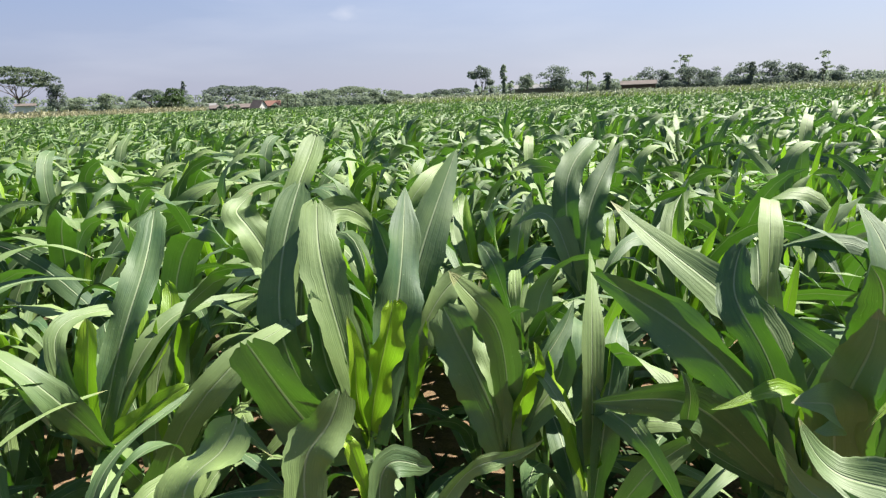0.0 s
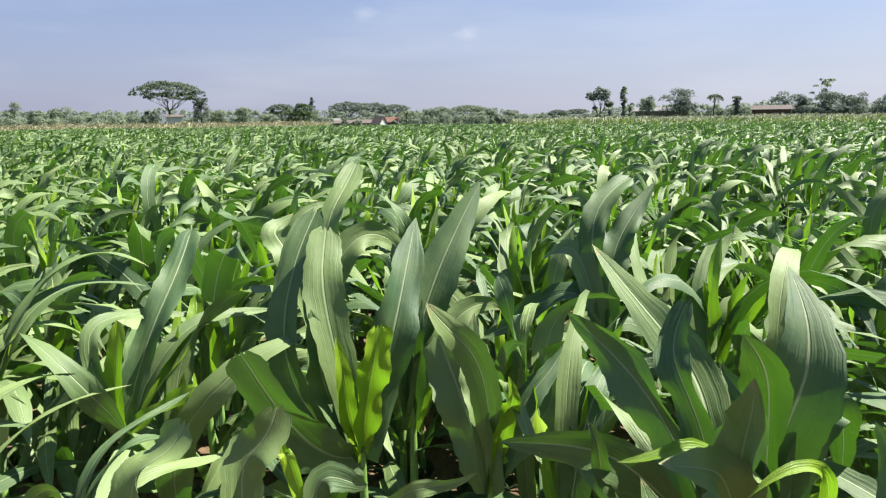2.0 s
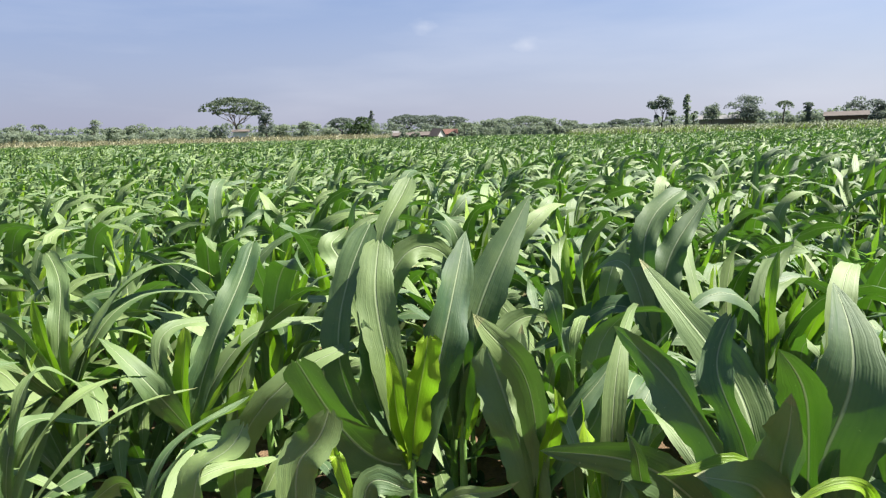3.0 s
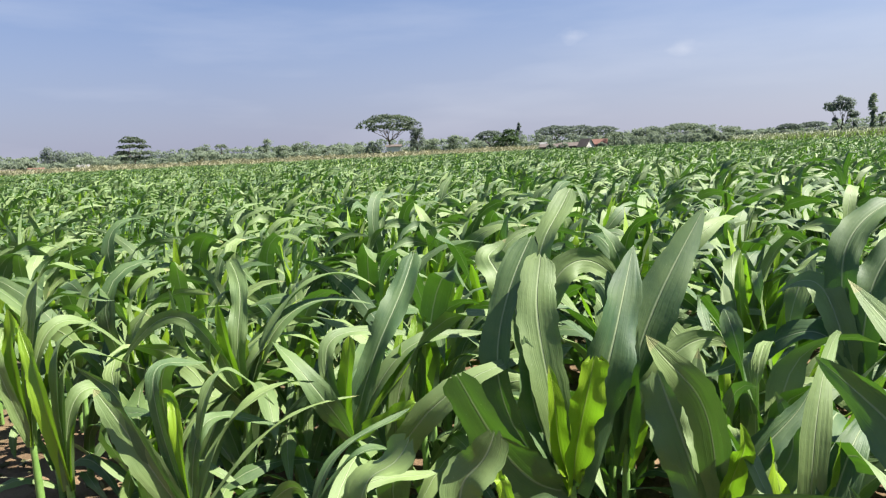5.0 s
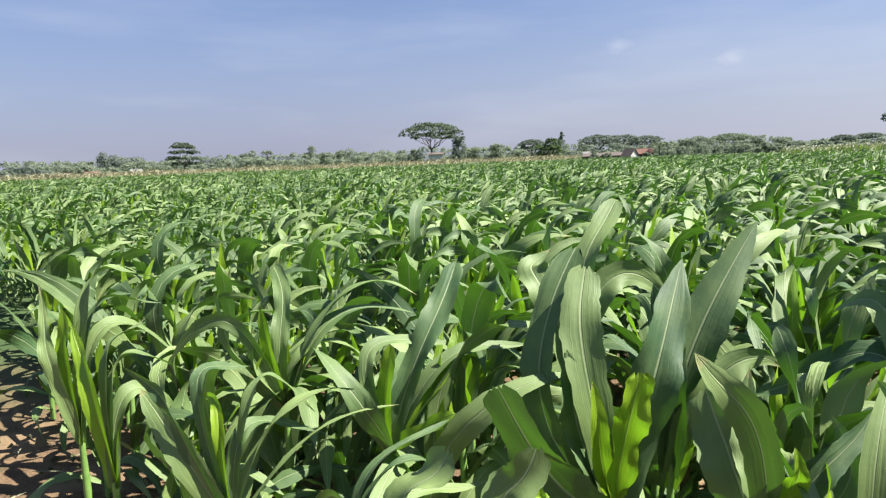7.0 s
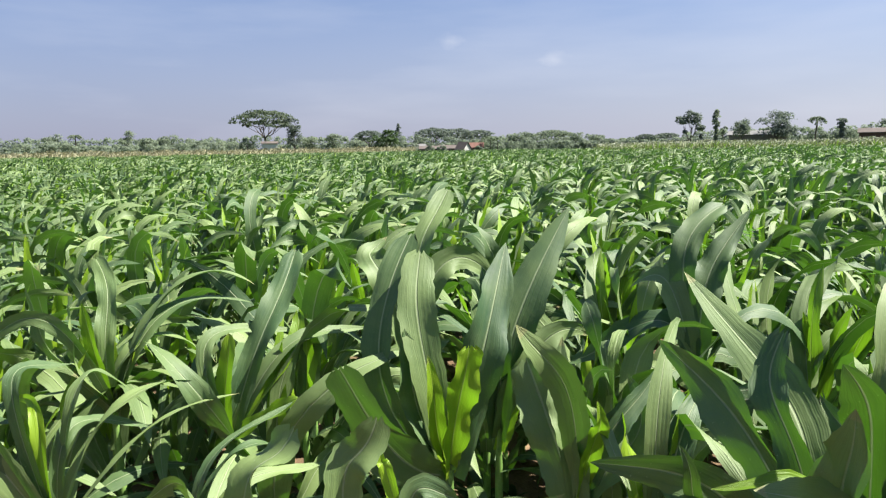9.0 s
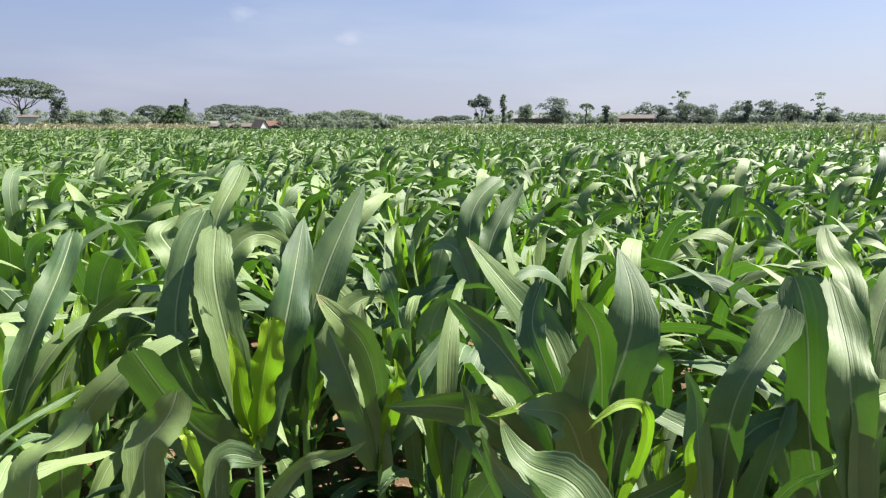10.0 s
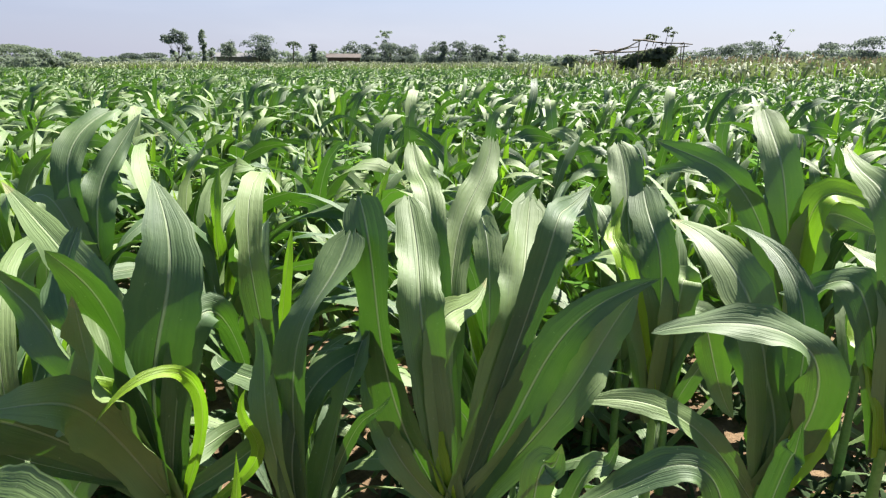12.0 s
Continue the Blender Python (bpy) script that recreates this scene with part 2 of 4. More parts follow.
M_TILE = rough_material("roof_tile", (0.110, 0.058, 0.046), (0.170, 0.090, 0.072), 1.5, 0.85, 0.3)
M_OLDTILE = rough_material("old_roof_tile", (0.080, 0.066, 0.060), (0.130, 0.110, 0.100), 1.5, 0.85, 0.3)
M_SHEET = rough_material("pale_roof_sheet", (0.13, 0.13, 0.13), (0.20, 0.198, 0.19), 1.0, 0.6, 0.1)
M_DARKWOOD = rough_material("dark_opening_wood", (0.05, 0.04, 0.035), (0.10, 0.08, 0.06), 2.0)


# ---- mesh tools ----
class Geo:
    """Quads gathered as arrays: vertices, faces, and where wanted their (across, along) coordinates."""

    def __init__(self):
        self.v, self.q, self.uv, self.count = [], [], [], 0

    def add(self, v, q, uv=None):
        self.v.append(v)
        self.q.append(q + self.count)
        self.uv.append(np.zeros((len(v), 2)) if uv is None else uv)
        self.count += len(v)

    def arrays(self):
        return np.concatenate(self.v), np.concatenate(self.q), np.concatenate(self.uv)

    def mesh(self, name, mat, smooth=True):
        v, q, uv = self.arrays()
        me = bpy.data.meshes.new(name)
        me.vertices.add(len(v))
        me.vertices.foreach_set("co", v.astype(np.float32).ravel())
        me.loops.add(q.size)
        me.loops.foreach_set("vertex_index", q.astype(np.int32).ravel())
        me.polygons.add(len(q))
        me.polygons.foreach_set("loop_start", np.arange(0, q.size, 4, dtype=np.int32))
        me.polygons.foreach_set("use_smooth", np.full(len(q), smooth))
        layer = me.uv_layers.new(name="UVMap")
        layer.data.foreach_set("uv", uv[q.ravel()].astype(np.float32).ravel())
        me.materials.append(mat)
        me.update(calc_edges=True)
        me.validate()
        return me


def grid_quads(rows, cols, ring=False):
    r, c = np.meshgrid(np.arange(rows - 1), np.arange(cols if ring else cols - 1), indexing="ij")
    r, c = r.ravel(), c.ravel()
    d = (c + 1) % cols
    return np.stack([r * cols + c, r * cols + d, (r + 1) * cols + d, (r + 1) * cols + c], 1)


def unit(a):
    return a / np.maximum(np.linalg.norm(a, axis=-1, keepdims=True), 1e-9)


def blade(spine, width, side, cols=5, fold=0.25, ripple=0.0, twist=0.0, phase=0.0, torn=False, full=3.2, crumple=0.0):
    """A corn leaf along a spine: widest at a third, drawn out to a point, folded along the midrib, waved at the edge."""
    n = len(spine)
    s = np.linspace(0, 1, n)[:, None]
    along = unit(np.gradient(spine, axis=0))
    sd = np.broadcast_to(np.asarray(side, float), spine.shape)
    sd = unit(sd - along * (sd * along).sum(1, keepdims=True))
    nm = np.cross(sd, along)
    tw = twist * s + crumple * np.sin(s * (5 + phase % 3) + phase * 2) * s
    sd, nm = sd * np.cos(tw) + nm * np.sin(tw), nm * np.cos(tw) - sd * np.sin(tw)
    t = s * 0.86 if torn else s
    half = width / 2 * (0.62 + 0.38 * np.clip(t / 0.35, 0, 1) ** 0.8) * np.clip(1 - t ** full, 0.0009, 1) ** 0.85
    if torn:
        half = half * np.sqrt(np.clip(1 - (np.clip(s - 0.93, 0, 1) / 0.075) ** 4, 0.2, 1))
    if cols > 4:
        half = half * (1 + 0.035 * np.sin(s * 67 + phase * 5) + 0.03 * np.sin(s * 41 + phase * 3) + 0.04 * np.sin(s * 17 + phase * 2))
    u = np.linspace(-1, 1, cols)[None, :]
    wav = ripple * np.sin(s * (11 + 2.5 * (phase % 5)) + phase + u * 1.6) * np.abs(u) ** 1.5
    f = fold * (1.0 - 0.55 * s)
    v = spine[:, None, :] * 1.0 + sd[:, None, :] * (half * u)[..., None] * np.sqrt(1 - np.minimum(f, 0.9)[..., None] ** 2) \
        + nm[:, None, :] * (half * (f * np.abs(u) + wav))[..., None]
    if torn:
        v = v + (along[:, None, :] * (0.008 * np.sin(u * 9 + phase * 3) * (s > 0.97))[..., None])
    uv = np.stack([np.broadcast_to((u + 1) / 2, (n, cols)), np.broadcast_to(s * (0.85 if torn else 1.0), (n, cols))], -1)
    return v.reshape(-1, 3), grid_quads(n, cols), uv.reshape(-1, 2)


def tube(points, radii, sides=7):
    p = np.asarray(points, float)
    along = unit(np.gradient(p, axis=0))
    ref = np.array([1.0, 0, 0]) if abs(along[0][2]) > 0.7 else np.array([0, 0, 1.0])
    a = unit(np.cross(along, ref))
    b = np.cross(along, a)
    th = np.linspace(0, 2 * np.pi, sides, endpoint=False)
    r = np.asarray(radii, float)[:, None, None]
    v = p[:, None, :] + r * (a[:, None, :] * np.cos(th)[None, :, None] + b[:, None, :] * np.sin(th)[None, :, None])
    uv = np.zeros((len(p), sides, 2))
    uv[..., 0] = 0.3
    return v.reshape(-1, 3), grid_quads(len(p), sides, True), uv.reshape(-1, 2)


def part(name, geo, mat, parent, label="", smooth=True):
    ob = new(name, geo.mesh(name, mat, smooth))
    ob.parent = parent
    if label:
        ob["label"] = label
    return ob


def empty(name, x, y, z=0.0):
    ob = new(name)
    ob.location = (x, y, z)
    return ob


WIND = np.array([1.0, 0.42, 0.0])
FIELD_EDGE = (0.30, 0.52, 0.44)          # the field's near edge: y = 0.52 - 0.44 (x - 0.30)


def in_field(x, y):
    return y > FIELD_EDGE[1] - FIELD_EDGE[2] * (x - FIELD_EDGE[0])


def corn_leaves(rng, seg, cols, leaves, whorl=2, slim=1.0):
    """The blades of one corn plant at the origin, as (arrays, young) pairs: two ranks up the stalk and a whorl at the top."""
    made = []
    plane = rng.uniform(0, 2 * np.pi)
    for i in range(leaves + whorl):
        k = max(0, i - 2) / max(leaves - 3, 1)
        young = i >= leaves
        az = plane + np.pi * (i % 2) + rng.normal(0, 0.5)
        if i < 2:
            h, length, width = rng.uniform(0.05, 0.14), rng.uniform(0.45, 0.65), rng.uniform(0.06, 0.09)
            e0 = radians(rng.uniform(30, 60))
        elif young:
            h, length, width = rng.uniform(0.52, 0.60), rng.uniform(0.32, 0.52), rng.uniform(0.05, 0.08)
            e0 = radians(rng.uniform(72, 88))
        else:
            h = 0.16 + 0.46 * k + rng.uniform(-0.03, 0.03)
            length, width = rng.uniform(0.72, 1.08) * (0.75 + 0.25 * math.sin(math.pi * min(1, k + 0.15))), rng.uniform(0.060, 0.100) * slim
            e0 = radians(rng.uniform(52, 70) + 14 * k)
        # the blade grows out along its own heading, then its weight and the wind carry it over
        pull, gust = (rng.uniform(0.2, 0.9), rng.uniform(0.1, 0.6)) if young else (rng.uniform(2.0, 4.6), rng.uniform(0.9, 2.3))
        d, spine, step = np.array([math.cos(e0) * math.cos(az), math.cos(e0) * math.sin(az), math.sin(e0)]), [np.array([0.012 * math.cos(az), 0.012 * math.sin(az), h])], length / seg
        for q in range(seg):
            spine.append(spine[-1] + d * step)
            d = d + (WIND * gust - np.array([0, 0, pull])) * ((q + 0.5) / seg) ** 0.5 * 1.25 / seg
            d = d / np.linalg.norm(d)
        spine = np.array(spine)
        made.append((blade(spine, width, (-math.sin(az), math.cos(az), 0), cols, rng.uniform(0.3, 0.55) if young else rng.uniform(0.15, 0.4),
                           rng.uniform(0.08, 0.42), rng.normal(0, 0.8), rng.uniform(0, 6), rng.uniform() < 0.22, rng.uniform(1.8, 4.5), rng.uniform(0.0, 1.3)), young))
    return made


def stalk_geo(h, r=0.014, lean=(0.0, 0.0)):
    g = Geo()
    z = np.linspace(-0.02, h, 9)
    rad = r * (1.25 - 0.55 * np.linspace(0, 1, 9)) * (1 + 0.10 * np.tile([1, 0, 1], 3))
    g.add(*tube([(lean[0] * q, lean[1] * q, q) for q in z], rad, 8))
    return g


# ---- ground ----
def ground_sheet():
    rad = np.concatenate([[0.02], np.geomspace(0.3, 14, 70), np.geomspace(16, 4000, 34)])
    th = np.linspace(0, 2 * np.pi, 160, endpoint=False)
    r, t = np.meshgrid(rad, th, indexing="ij")
    x, y = r * np.cos(t), r * np.sin(t)
    z = np.zeros_like(x)
    for i in range(x.shape[0]):
        if rad[i] < 16:
            for j in range(x.shape[1]):
                p = Vector((x[i, j], y[i, j], 0))
                z[i, j] = 0.028 * noise.noise(p * 3.1) + 0.016 * noise.noise(p * 11) - 0.02
    g = Geo()
    g.add(np.stack([x, y, z], -1).reshape(-1, 3), grid_quads(len(rad), len(th), True)[:, ::-1])
    ob = new("ground", g.mesh("ground", M_SOIL))
    tagged(ob, "dry reddish brown field soil with clods and straw", "ground", kind="structure")


ground_sheet()


# ---- corn: the plants beside the camera, one by one ----
CORN = "corn plants of the field"
CORN_LABEL = "young green corn plant bent by wind, rooted in field soil"
TAKEN = []


def corn_at(x, y, h):
    p = empty("corn_plant", x, y)
    tagged(p, "tall young corn plant with broad glossy leaves and pale whorl", "corn", CORN)
    part("stalk", stalk_geo(h), M_STALK, p)
    TAKEN.append((x, y))
    r = np.random.default_rng(int(1000 + 90 * x + 410 * y))
    for i in range(3):
        az = r.uniform(0.2, 2.9) if math.hypot(x, y) < 2.0 else r.uniform(0, 6.28) if i > 1 else (2.2, 5.2)[i]
        s = np.linspace(0, 1, 15)
        e = radians(r.uniform(35, 62)) - radians(r.uniform(70, 120)) * s ** 1.3
        d = unit(np.stack([np.cos(e) * math.cos(az), np.cos(e) * math.sin(az), np.sin(e)], 1) + WIND * 0.4 * s[:, None])
        spine = np.concatenate([[[0, 0, 0]], np.cumsum(d[1:], axis=0) * r.uniform(0.38, 0.58) / 14]) + [0, 0, 0.05 + (h - 0.20) * i / 9]
        g = Geo()
        g.add(*blade(spine, r.uniform(0.07, 0.10), (-math.sin(az), math.cos(az), 0), 7, 0.25, 0.2, r.normal(0, 0.5), r.uniform(0, 6)))
        part("leaf", g, M_LEAF, p)
    return p


def leaf_on(p, h, first, second, tip, width, turn, young=False, torn=False):
    """A leaf from the stalk at height h along a curve through two handles to its tip, its face turned about its midrib by turn degrees."""
    s = np.linspace(0, 1, 33)[:, None]
    spine = np.array([0.0, 0, h]) + 3 * s * (1 - s) ** 2 * np.array(first) + 3 * s ** 2 * (1 - s) * np.array(second) + s ** 3 * np.array(tip)
    k = len(p.children)
    back = Vector((-p.location.x, -p.location.y, 0)).normalized()
    along = unit(np.gradient(spine, axis=0))
    side = unit(np.cross(along, np.array([back.x, back.y, 0.75])))
    a = radians(turn) + 0.16 * math.sin(k * 2.4)
    side = side * math.cos(a) + np.cross(along, side) * math.sin(a)
    g = Geo()
    g.add(*blade(spine, width, side, 9, 0.5 if young else 0.34 + 0.16 * math.sin(k * 3.1), 0.20 + 0.10 * math.sin(k * 4.3), 0.16 * math.sin(k * 1.7), k * 1.3, torn,
                 7.0 if torn else 4.4 + 1.2 * math.sin(k * 5.1), 0.25))
    part("whorl_leaf" if young else "leaf", g, M_YOUNG if young else M_LEAF, p, "pale yellow-green young leaf" if young else "")


p = corn_at(-0.33, 1.66, 0.62)
leaf_on(p, 0.60, (-0.08, -0.06, 0.50), (-0.11, 0.02, 0.49), (-0.10, 0.10, 0.65), 0.113, 10, torn=True)
leaf_on(p, 0.60, (0.11, 0.04, 0.40), (0.11, 0.05, 0.45), (0.14, 0.25, 0.66), 0.130, 25)
leaf_on(p, 0.60, (0.01, -0.04, 0.17), (0.07, -0.11, 0.34), (0.08, -0.11, 0.43), 0.092, 25, young=True, torn=True)
leaf_on(p, 0.60, (-0.26, -0.06, 0.21), (-0.23, -0.04, 0.45), (-0.15, 0.19, 0.69), 0.113, -25, torn=True)
leaf_on(p, 0.60, (-0.13, -0.07, 0.01), (-0.16, -0.18, 0.20), (-0.25, -0.21, 0.39), 0.150, -35, torn=True)
leaf_on(p, 0.60, (-0.13, -0.03, 0.25), (-0.09, -0.03, 0.27), (-0.12, -0.03, 0.45), 0.092, 15)
leaf_on(p, 0.60, (-0.05, -0.05, 0.19), (-0.00, -0.13, 0.25), (-0.03, -0.13, 0.41), 0.058, 20, young=True)
p = corn_at(-0.22, 1.96, 0.62)
leaf_on(p, 0.59, (-0.01, 0.01, 0.29), (0.09, 0.04, 0.51), (0.22, 0.24, 0.75), 0.143, 25)
leaf_on(p, 0.59, (0.02, -0.03, 0.22), (0.00, 0.05, 0.37), (-0.07, 0.11, 0.56), 0.119, -20)
leaf_on(p, 0.59, (0.03, -0.03, 0.20), (0.17, 0.07, 0.45), (0.30, 0.14, 0.32), 0.099, 20)
leaf_on(p, 0.54, (0.05, 0.01, 0.17), (0.05, 0.01, 0.24), (0.07, 0.01, 0.32), 0.071, 15, young=True)
p = corn_at(-0.56, 2.20, 0.70)
leaf_on(p, 0.68, (-0.01, 0.01, 0.62), (0.02, 0.03, 0.50), (0.08, 0.25, 0.71), 0.100, -15, torn=True)
leaf_on(p, 0.68, (-0.00, -0.03, 0.53), (0.19, 0.10, 0.55), (0.28, 0.18, 0.34), 0.105, 25)
leaf_on(p, 0.68, (-0.10, -0.06, 0.61), (-0.25, -0.03, 0.42), (-0.13, 0.09, 0.54), 0.128, -10)
p = corn_at(0.04, 1.60, 0.56)
leaf_on(p, 0.54, (-0.00, -0.04, 0.48), (-0.06, -0.12, 0.43), (-0.16, -0.13, 0.58), 0.087, -5)
leaf_on(p, 0.54, (-0.04, -0.04, 0.19), (-0.09, 0.05, 0.27), (-0.15, 0.11, 0.41), 0.144, -15, torn=True)
leaf_on(p, 0.54, (0.03, -0.04, 0.32), (0.07, -0.13, 0.29), (0.04, -0.12, 0.39), 0.058, 20, young=True)
leaf_on(p, 0.54, (0.06, -0.03, 0.34), (0.16, 0.04, 0.29), (0.21, 0.11, 0.41), 0.074, 25)
leaf_on(p, 0.54, (0.05, -0.03, 0.21), (0.25, 0.04, 0.20), (0.13, 0.12, 0.38), 0.096, -25)
leaf_on(p, 0.54, (-0.04, -0.04, 0.44), (-0.07, 0.05, 0.22), (-0.05, 0.12, 0.48), 0.080, 10)
p = corn_at(0.45, 2.25, 0.80)
leaf_on(p, 0.78, (-0.14, -0.01, 0.37), (-0.27, 0.09, -0.06), (-0.50, 0.15, -0.07), 0.105, 25)
leaf_on(p, 0.78, (-0.07, 0.02, 0.32), (-0.09, 0.04, 0.47), (0.11, 0.20, 0.55), 0.100, -5, torn=True)
leaf_on(p, 0.78, (0.02, 0.01, 0.35), (0.02, 0.03, 0.32), (0.20, 0.18, 0.54), 0.119, -10)
leaf_on(p, 0.78, (-0.09, -0.02, 0.26), (-0.08, 0.07, 0.39), (-0.22, 0.15, 0.24), 0.100, 15)
p = corn_at(0.44, 1.03, 0.80)
leaf_on(p, 0.78, (-0.03, 0.01, 0.39), (0.01, 0.17, 0.25), (-0.16, 0.50, 0.47), 0.093, 8)
leaf_on(p, 0.78, (-0.09, 0.01, 0.27), (-0.09, 0.23, 0.24), (-0.22, 0.46, 0.31), 0.122, -40)
leaf_on(p, 0.78, (-0.00, -0.04, 0.32), (-0.10, -0.09, 0.24), (-0.20, -0.07, 0.22), 0.036, 15, young=True)
leaf_on(p, 0.78, (0.12, -0.09, 0.32), (0.05, 0.04, 0.23), (0.02, 0.12, 0.32), 0.073, -25)
leaf_on(p, 0.78, (-0.19, 0.02, 0.22), (-0.22, -0.06, 0.24), (-0.39, -0.05, 0.24), 0.082, -30)
leaf_on(p, 0.78, (-0.04, -0.02, 0.38), (-0.12, 0.09, 0.28), (-0.04, 0.14, 0.43), 0.071, -35, torn=True)
leaf_on(p, 0.78, (-0.29, 0.04, 0.15), (-0.19, -0.08, 0.20), (-0.25, -0.06, 0.29), 0.033, 15)
p = corn_at(-0.41, 1.03, 0.70)
leaf_on(p, 0.68, (-0.03, -0.01, 0.37), (0.02, 0.01, 0.22), (0.06, 0.02, 0.36), 0.084, 10, torn=True)
p = corn_at(-0.28, 1.08, 0.62)
leaf_on(p, 0.60, (-0.06, -0.02, 0.42), (0.04, 0.01, 0.25), (0.08, 0.02, 0.26), 0.057, 20)
leaf_on(p, 0.60, (-0.08, -0.03, 0.50), (-0.06, -0.02, 0.27), (-0.07, -0.02, 0.38), 0.030, 10, young=True)
leaf_on(p, 0.60, (0.16, 0.04, 0.35), (0.17, 0.03, 0.20), (0.29, 0.04, 0.28), 0.039, 15)
p = corn_at(-0.60, 0.97, 0.62)
leaf_on(p, 0.60, (-0.02, -0.01, 0.49), (0.04, 0.02, 0.29), (0.09, 0.05, 0.42), 0.099, -50, torn=True)
leaf_on(p, 0.60, (-0.10, -0.06, 0.51), (-0.09, -0.06, 0.31), (-0.16, -0.11, 0.33), 0.062, -65)
p = corn_at(-0.98, 1.57, 0.72)
leaf_on(p, 0.70, (-0.03, -0.02, 0.10), (0.02, 0.01, 0.27), (0.01, 0.01, 0.33), 0.064, -25, young=True)
leaf_on(p, 0.70, (0.07, 0.06, 0.34), (0.12, 0.10, 0.35), (0.10, 0.30, 0.53), 0.090, -15, torn=True)
leaf_on(p, 0.70, (-0.10, -0.11, 0.44), (-0.05, 0.05, 0.33), (0.18, 0.23, 0.28), 0.048, -20)
leaf_on(p, 0.70, (0.16, 0.06, 0.37), (0.18, 0.16, 0.29), (0.35, 0.30, 0.28), 0.059, -15)
leaf_on(p, 0.70, (-0.09, -0.10, 0.26), (-0.08, 0.01, 0.30), (-0.03, 0.12, 0.31), 0.056, -55)
leaf_on(p, 0.70, (0.07, -0.00, 0.05), (0.21, -0.03, 0.15), (0.23, -0.01, 0.15), 0.053, -20, young=True)
leaf_on(p, 0.70, (0.14, 0.05, 0.20), (0.18, 0.15, 0.26), (0.14, 0.21, 0.35), 0.050, -30, young=True, torn=True)
p = corn_at(-1.49, 1.71, 0.72)
leaf_on(p, 0.70, (-0.03, -0.03, 0.19), (-0.03, -0.03, 0.22), (-0.05, -0.04, 0.38), 0.063, -40, young=True)
leaf_on(p, 0.70, (-0.15, -0.18, 0.30), (-0.15, -0.08, 0.26), (-0.24, -0.06, 0.43), 0.071, -60)
leaf_on(p, 0.70, (-0.04, -0.02, 0.33), (0.03, 0.06, 0.35), (-0.15, 0.16, 0.49), 0.069, -30, torn=True)
leaf_on(p, 0.70, (0.10, 0.04, 0.36), (0.19, 0.22, 0.54), (0.34, 0.38, 0.36), 0.074, -50)
leaf_on(p, 0.70, (0.10, 0.03, 0.30), (0.11, 0.17, 0.41), (0.33, 0.38, 0.29), 0.060, -30)
leaf_on(p, 0.69, (0.07, 0.02, 0.19), (0.06, 0.11, 0.29), (0.10, 0.23, 0.35), 0.052, -60, young=True)
leaf_on(p, 0.70, (-0.05, -0.09, 0.33), (-0.18, -0.10, 0.48), (-0.35, -0.19, 0.19), 0.055, -40)
leaf_on(p, 0.70, (0.01, -0.03, 0.29), (0.16, 0.20, 0.30), (0.19, 0.29, 0.05), 0.055, -55)
leaf_on(p, 0.70, (-0.09, -0.13, 0.25), (-0.09, -0.02, 0.24), (-0.16, 0.02, 0.36), 0.082, -75)
p = corn_at(-1.24, 1.18, 0.62)
leaf_on(p, 0.60, (-0.07, -0.13, 0.33), (-0.12, -0.06, 0.28), (-0.22, -0.07, 0.39), 0.083, -25)
leaf_on(p, 0.60, (0.06, 0.01, 0.26), (0.09, 0.17, 0.39), (0.22, 0.34, 0.30), 0.050, -55)
leaf_on(p, 0.60, (0.04, -0.02, 0.40), (0.01, 0.09, 0.29), (0.12, 0.27, 0.18), 0.046, -35)
leaf_on(p, 0.60, (0.16, 0.11, 0.27), (0.18, 0.23, 0.27), (0.30, 0.39, 0.25), 0.035, -55)
leaf_on(p, 0.60, (-0.00, -0.05, 0.36), (-0.02, 0.05, 0.38), (-0.14, 0.03, 0.34), 0.037, -40, young=True)
leaf_on(p, 0.60, (-0.09, -0.15, 0.45), (-0.10, -0.04, 0.35), (-0.24, -0.10, 0.46), 0.046, -60)
leaf_on(p, 0.60, (-0.05, -0.11, 0.59), (-0.07, -0.00, 0.43), (-0.03, 0.14, 0.41), 0.041, -30)
leaf_on(p, 0.60, (0.07, 0.02, 0.56), (0.05, 0.12, 0.43), (0.10, 0.25, 0.25), 0.037, -55)
p = corn_at(-0.85, 1.17, 0.62)
leaf_on(p, 0.60, (0.01, -0.04, 0.33), (0.08, 0.12, 0.26), (0.16, 0.23, 0.31), 0.031, -40)
leaf_on(p, 0.60, (0.03, -0.02, 0.29), (0.13, 0.15, 0.29), (0.13, 0.22, 0.15), 0.040, -55)
leaf_on(p, 0.60, (0.11, 0.03, 0.30), (0.15, 0.16, 0.11), (0.24, 0.27, 0.14), 0.038, -30)
p = corn_at(-2.18, 1.40, 0.62)
leaf_on(p, 0.60, (-0.03, -0.04, 0.47), (-0.00, -0.00, 0.33), (-0.01, -0.01, 0.50), 0.063, -40, young=True)
leaf_on(p, 0.60, (0.02, 0.03, 0.44), (-0.00, -0.01, 0.37), (0.02, 0.03, 0.45), 0.053, -65, young=True)
leaf_on(p, 0.60, (-0.03, -0.12, 0.49), (-0.07, -0.02, 0.31), (-0.14, -0.00, 0.58), 0.059, -40)
leaf_on(p, 0.60, (0.07, 0.04, 0.73), (0.03, 0.14, 0.47), (0.09, 0.33, 0.45), 0.063, -55)
leaf_on(p, 0.60, (0.05, 0.02, 0.64), (0.09, 0.22, 0.40), (0.11, 0.35, 0.24), 0.056, -30)
leaf_on(p, 0.60, (0.06, 0.03, 0.86), (0.03, 0.14, 0.57), (0.09, 0.32, 0.56), 0.063, -55)
p = corn_at(-1.76, 1.22, 0.62)
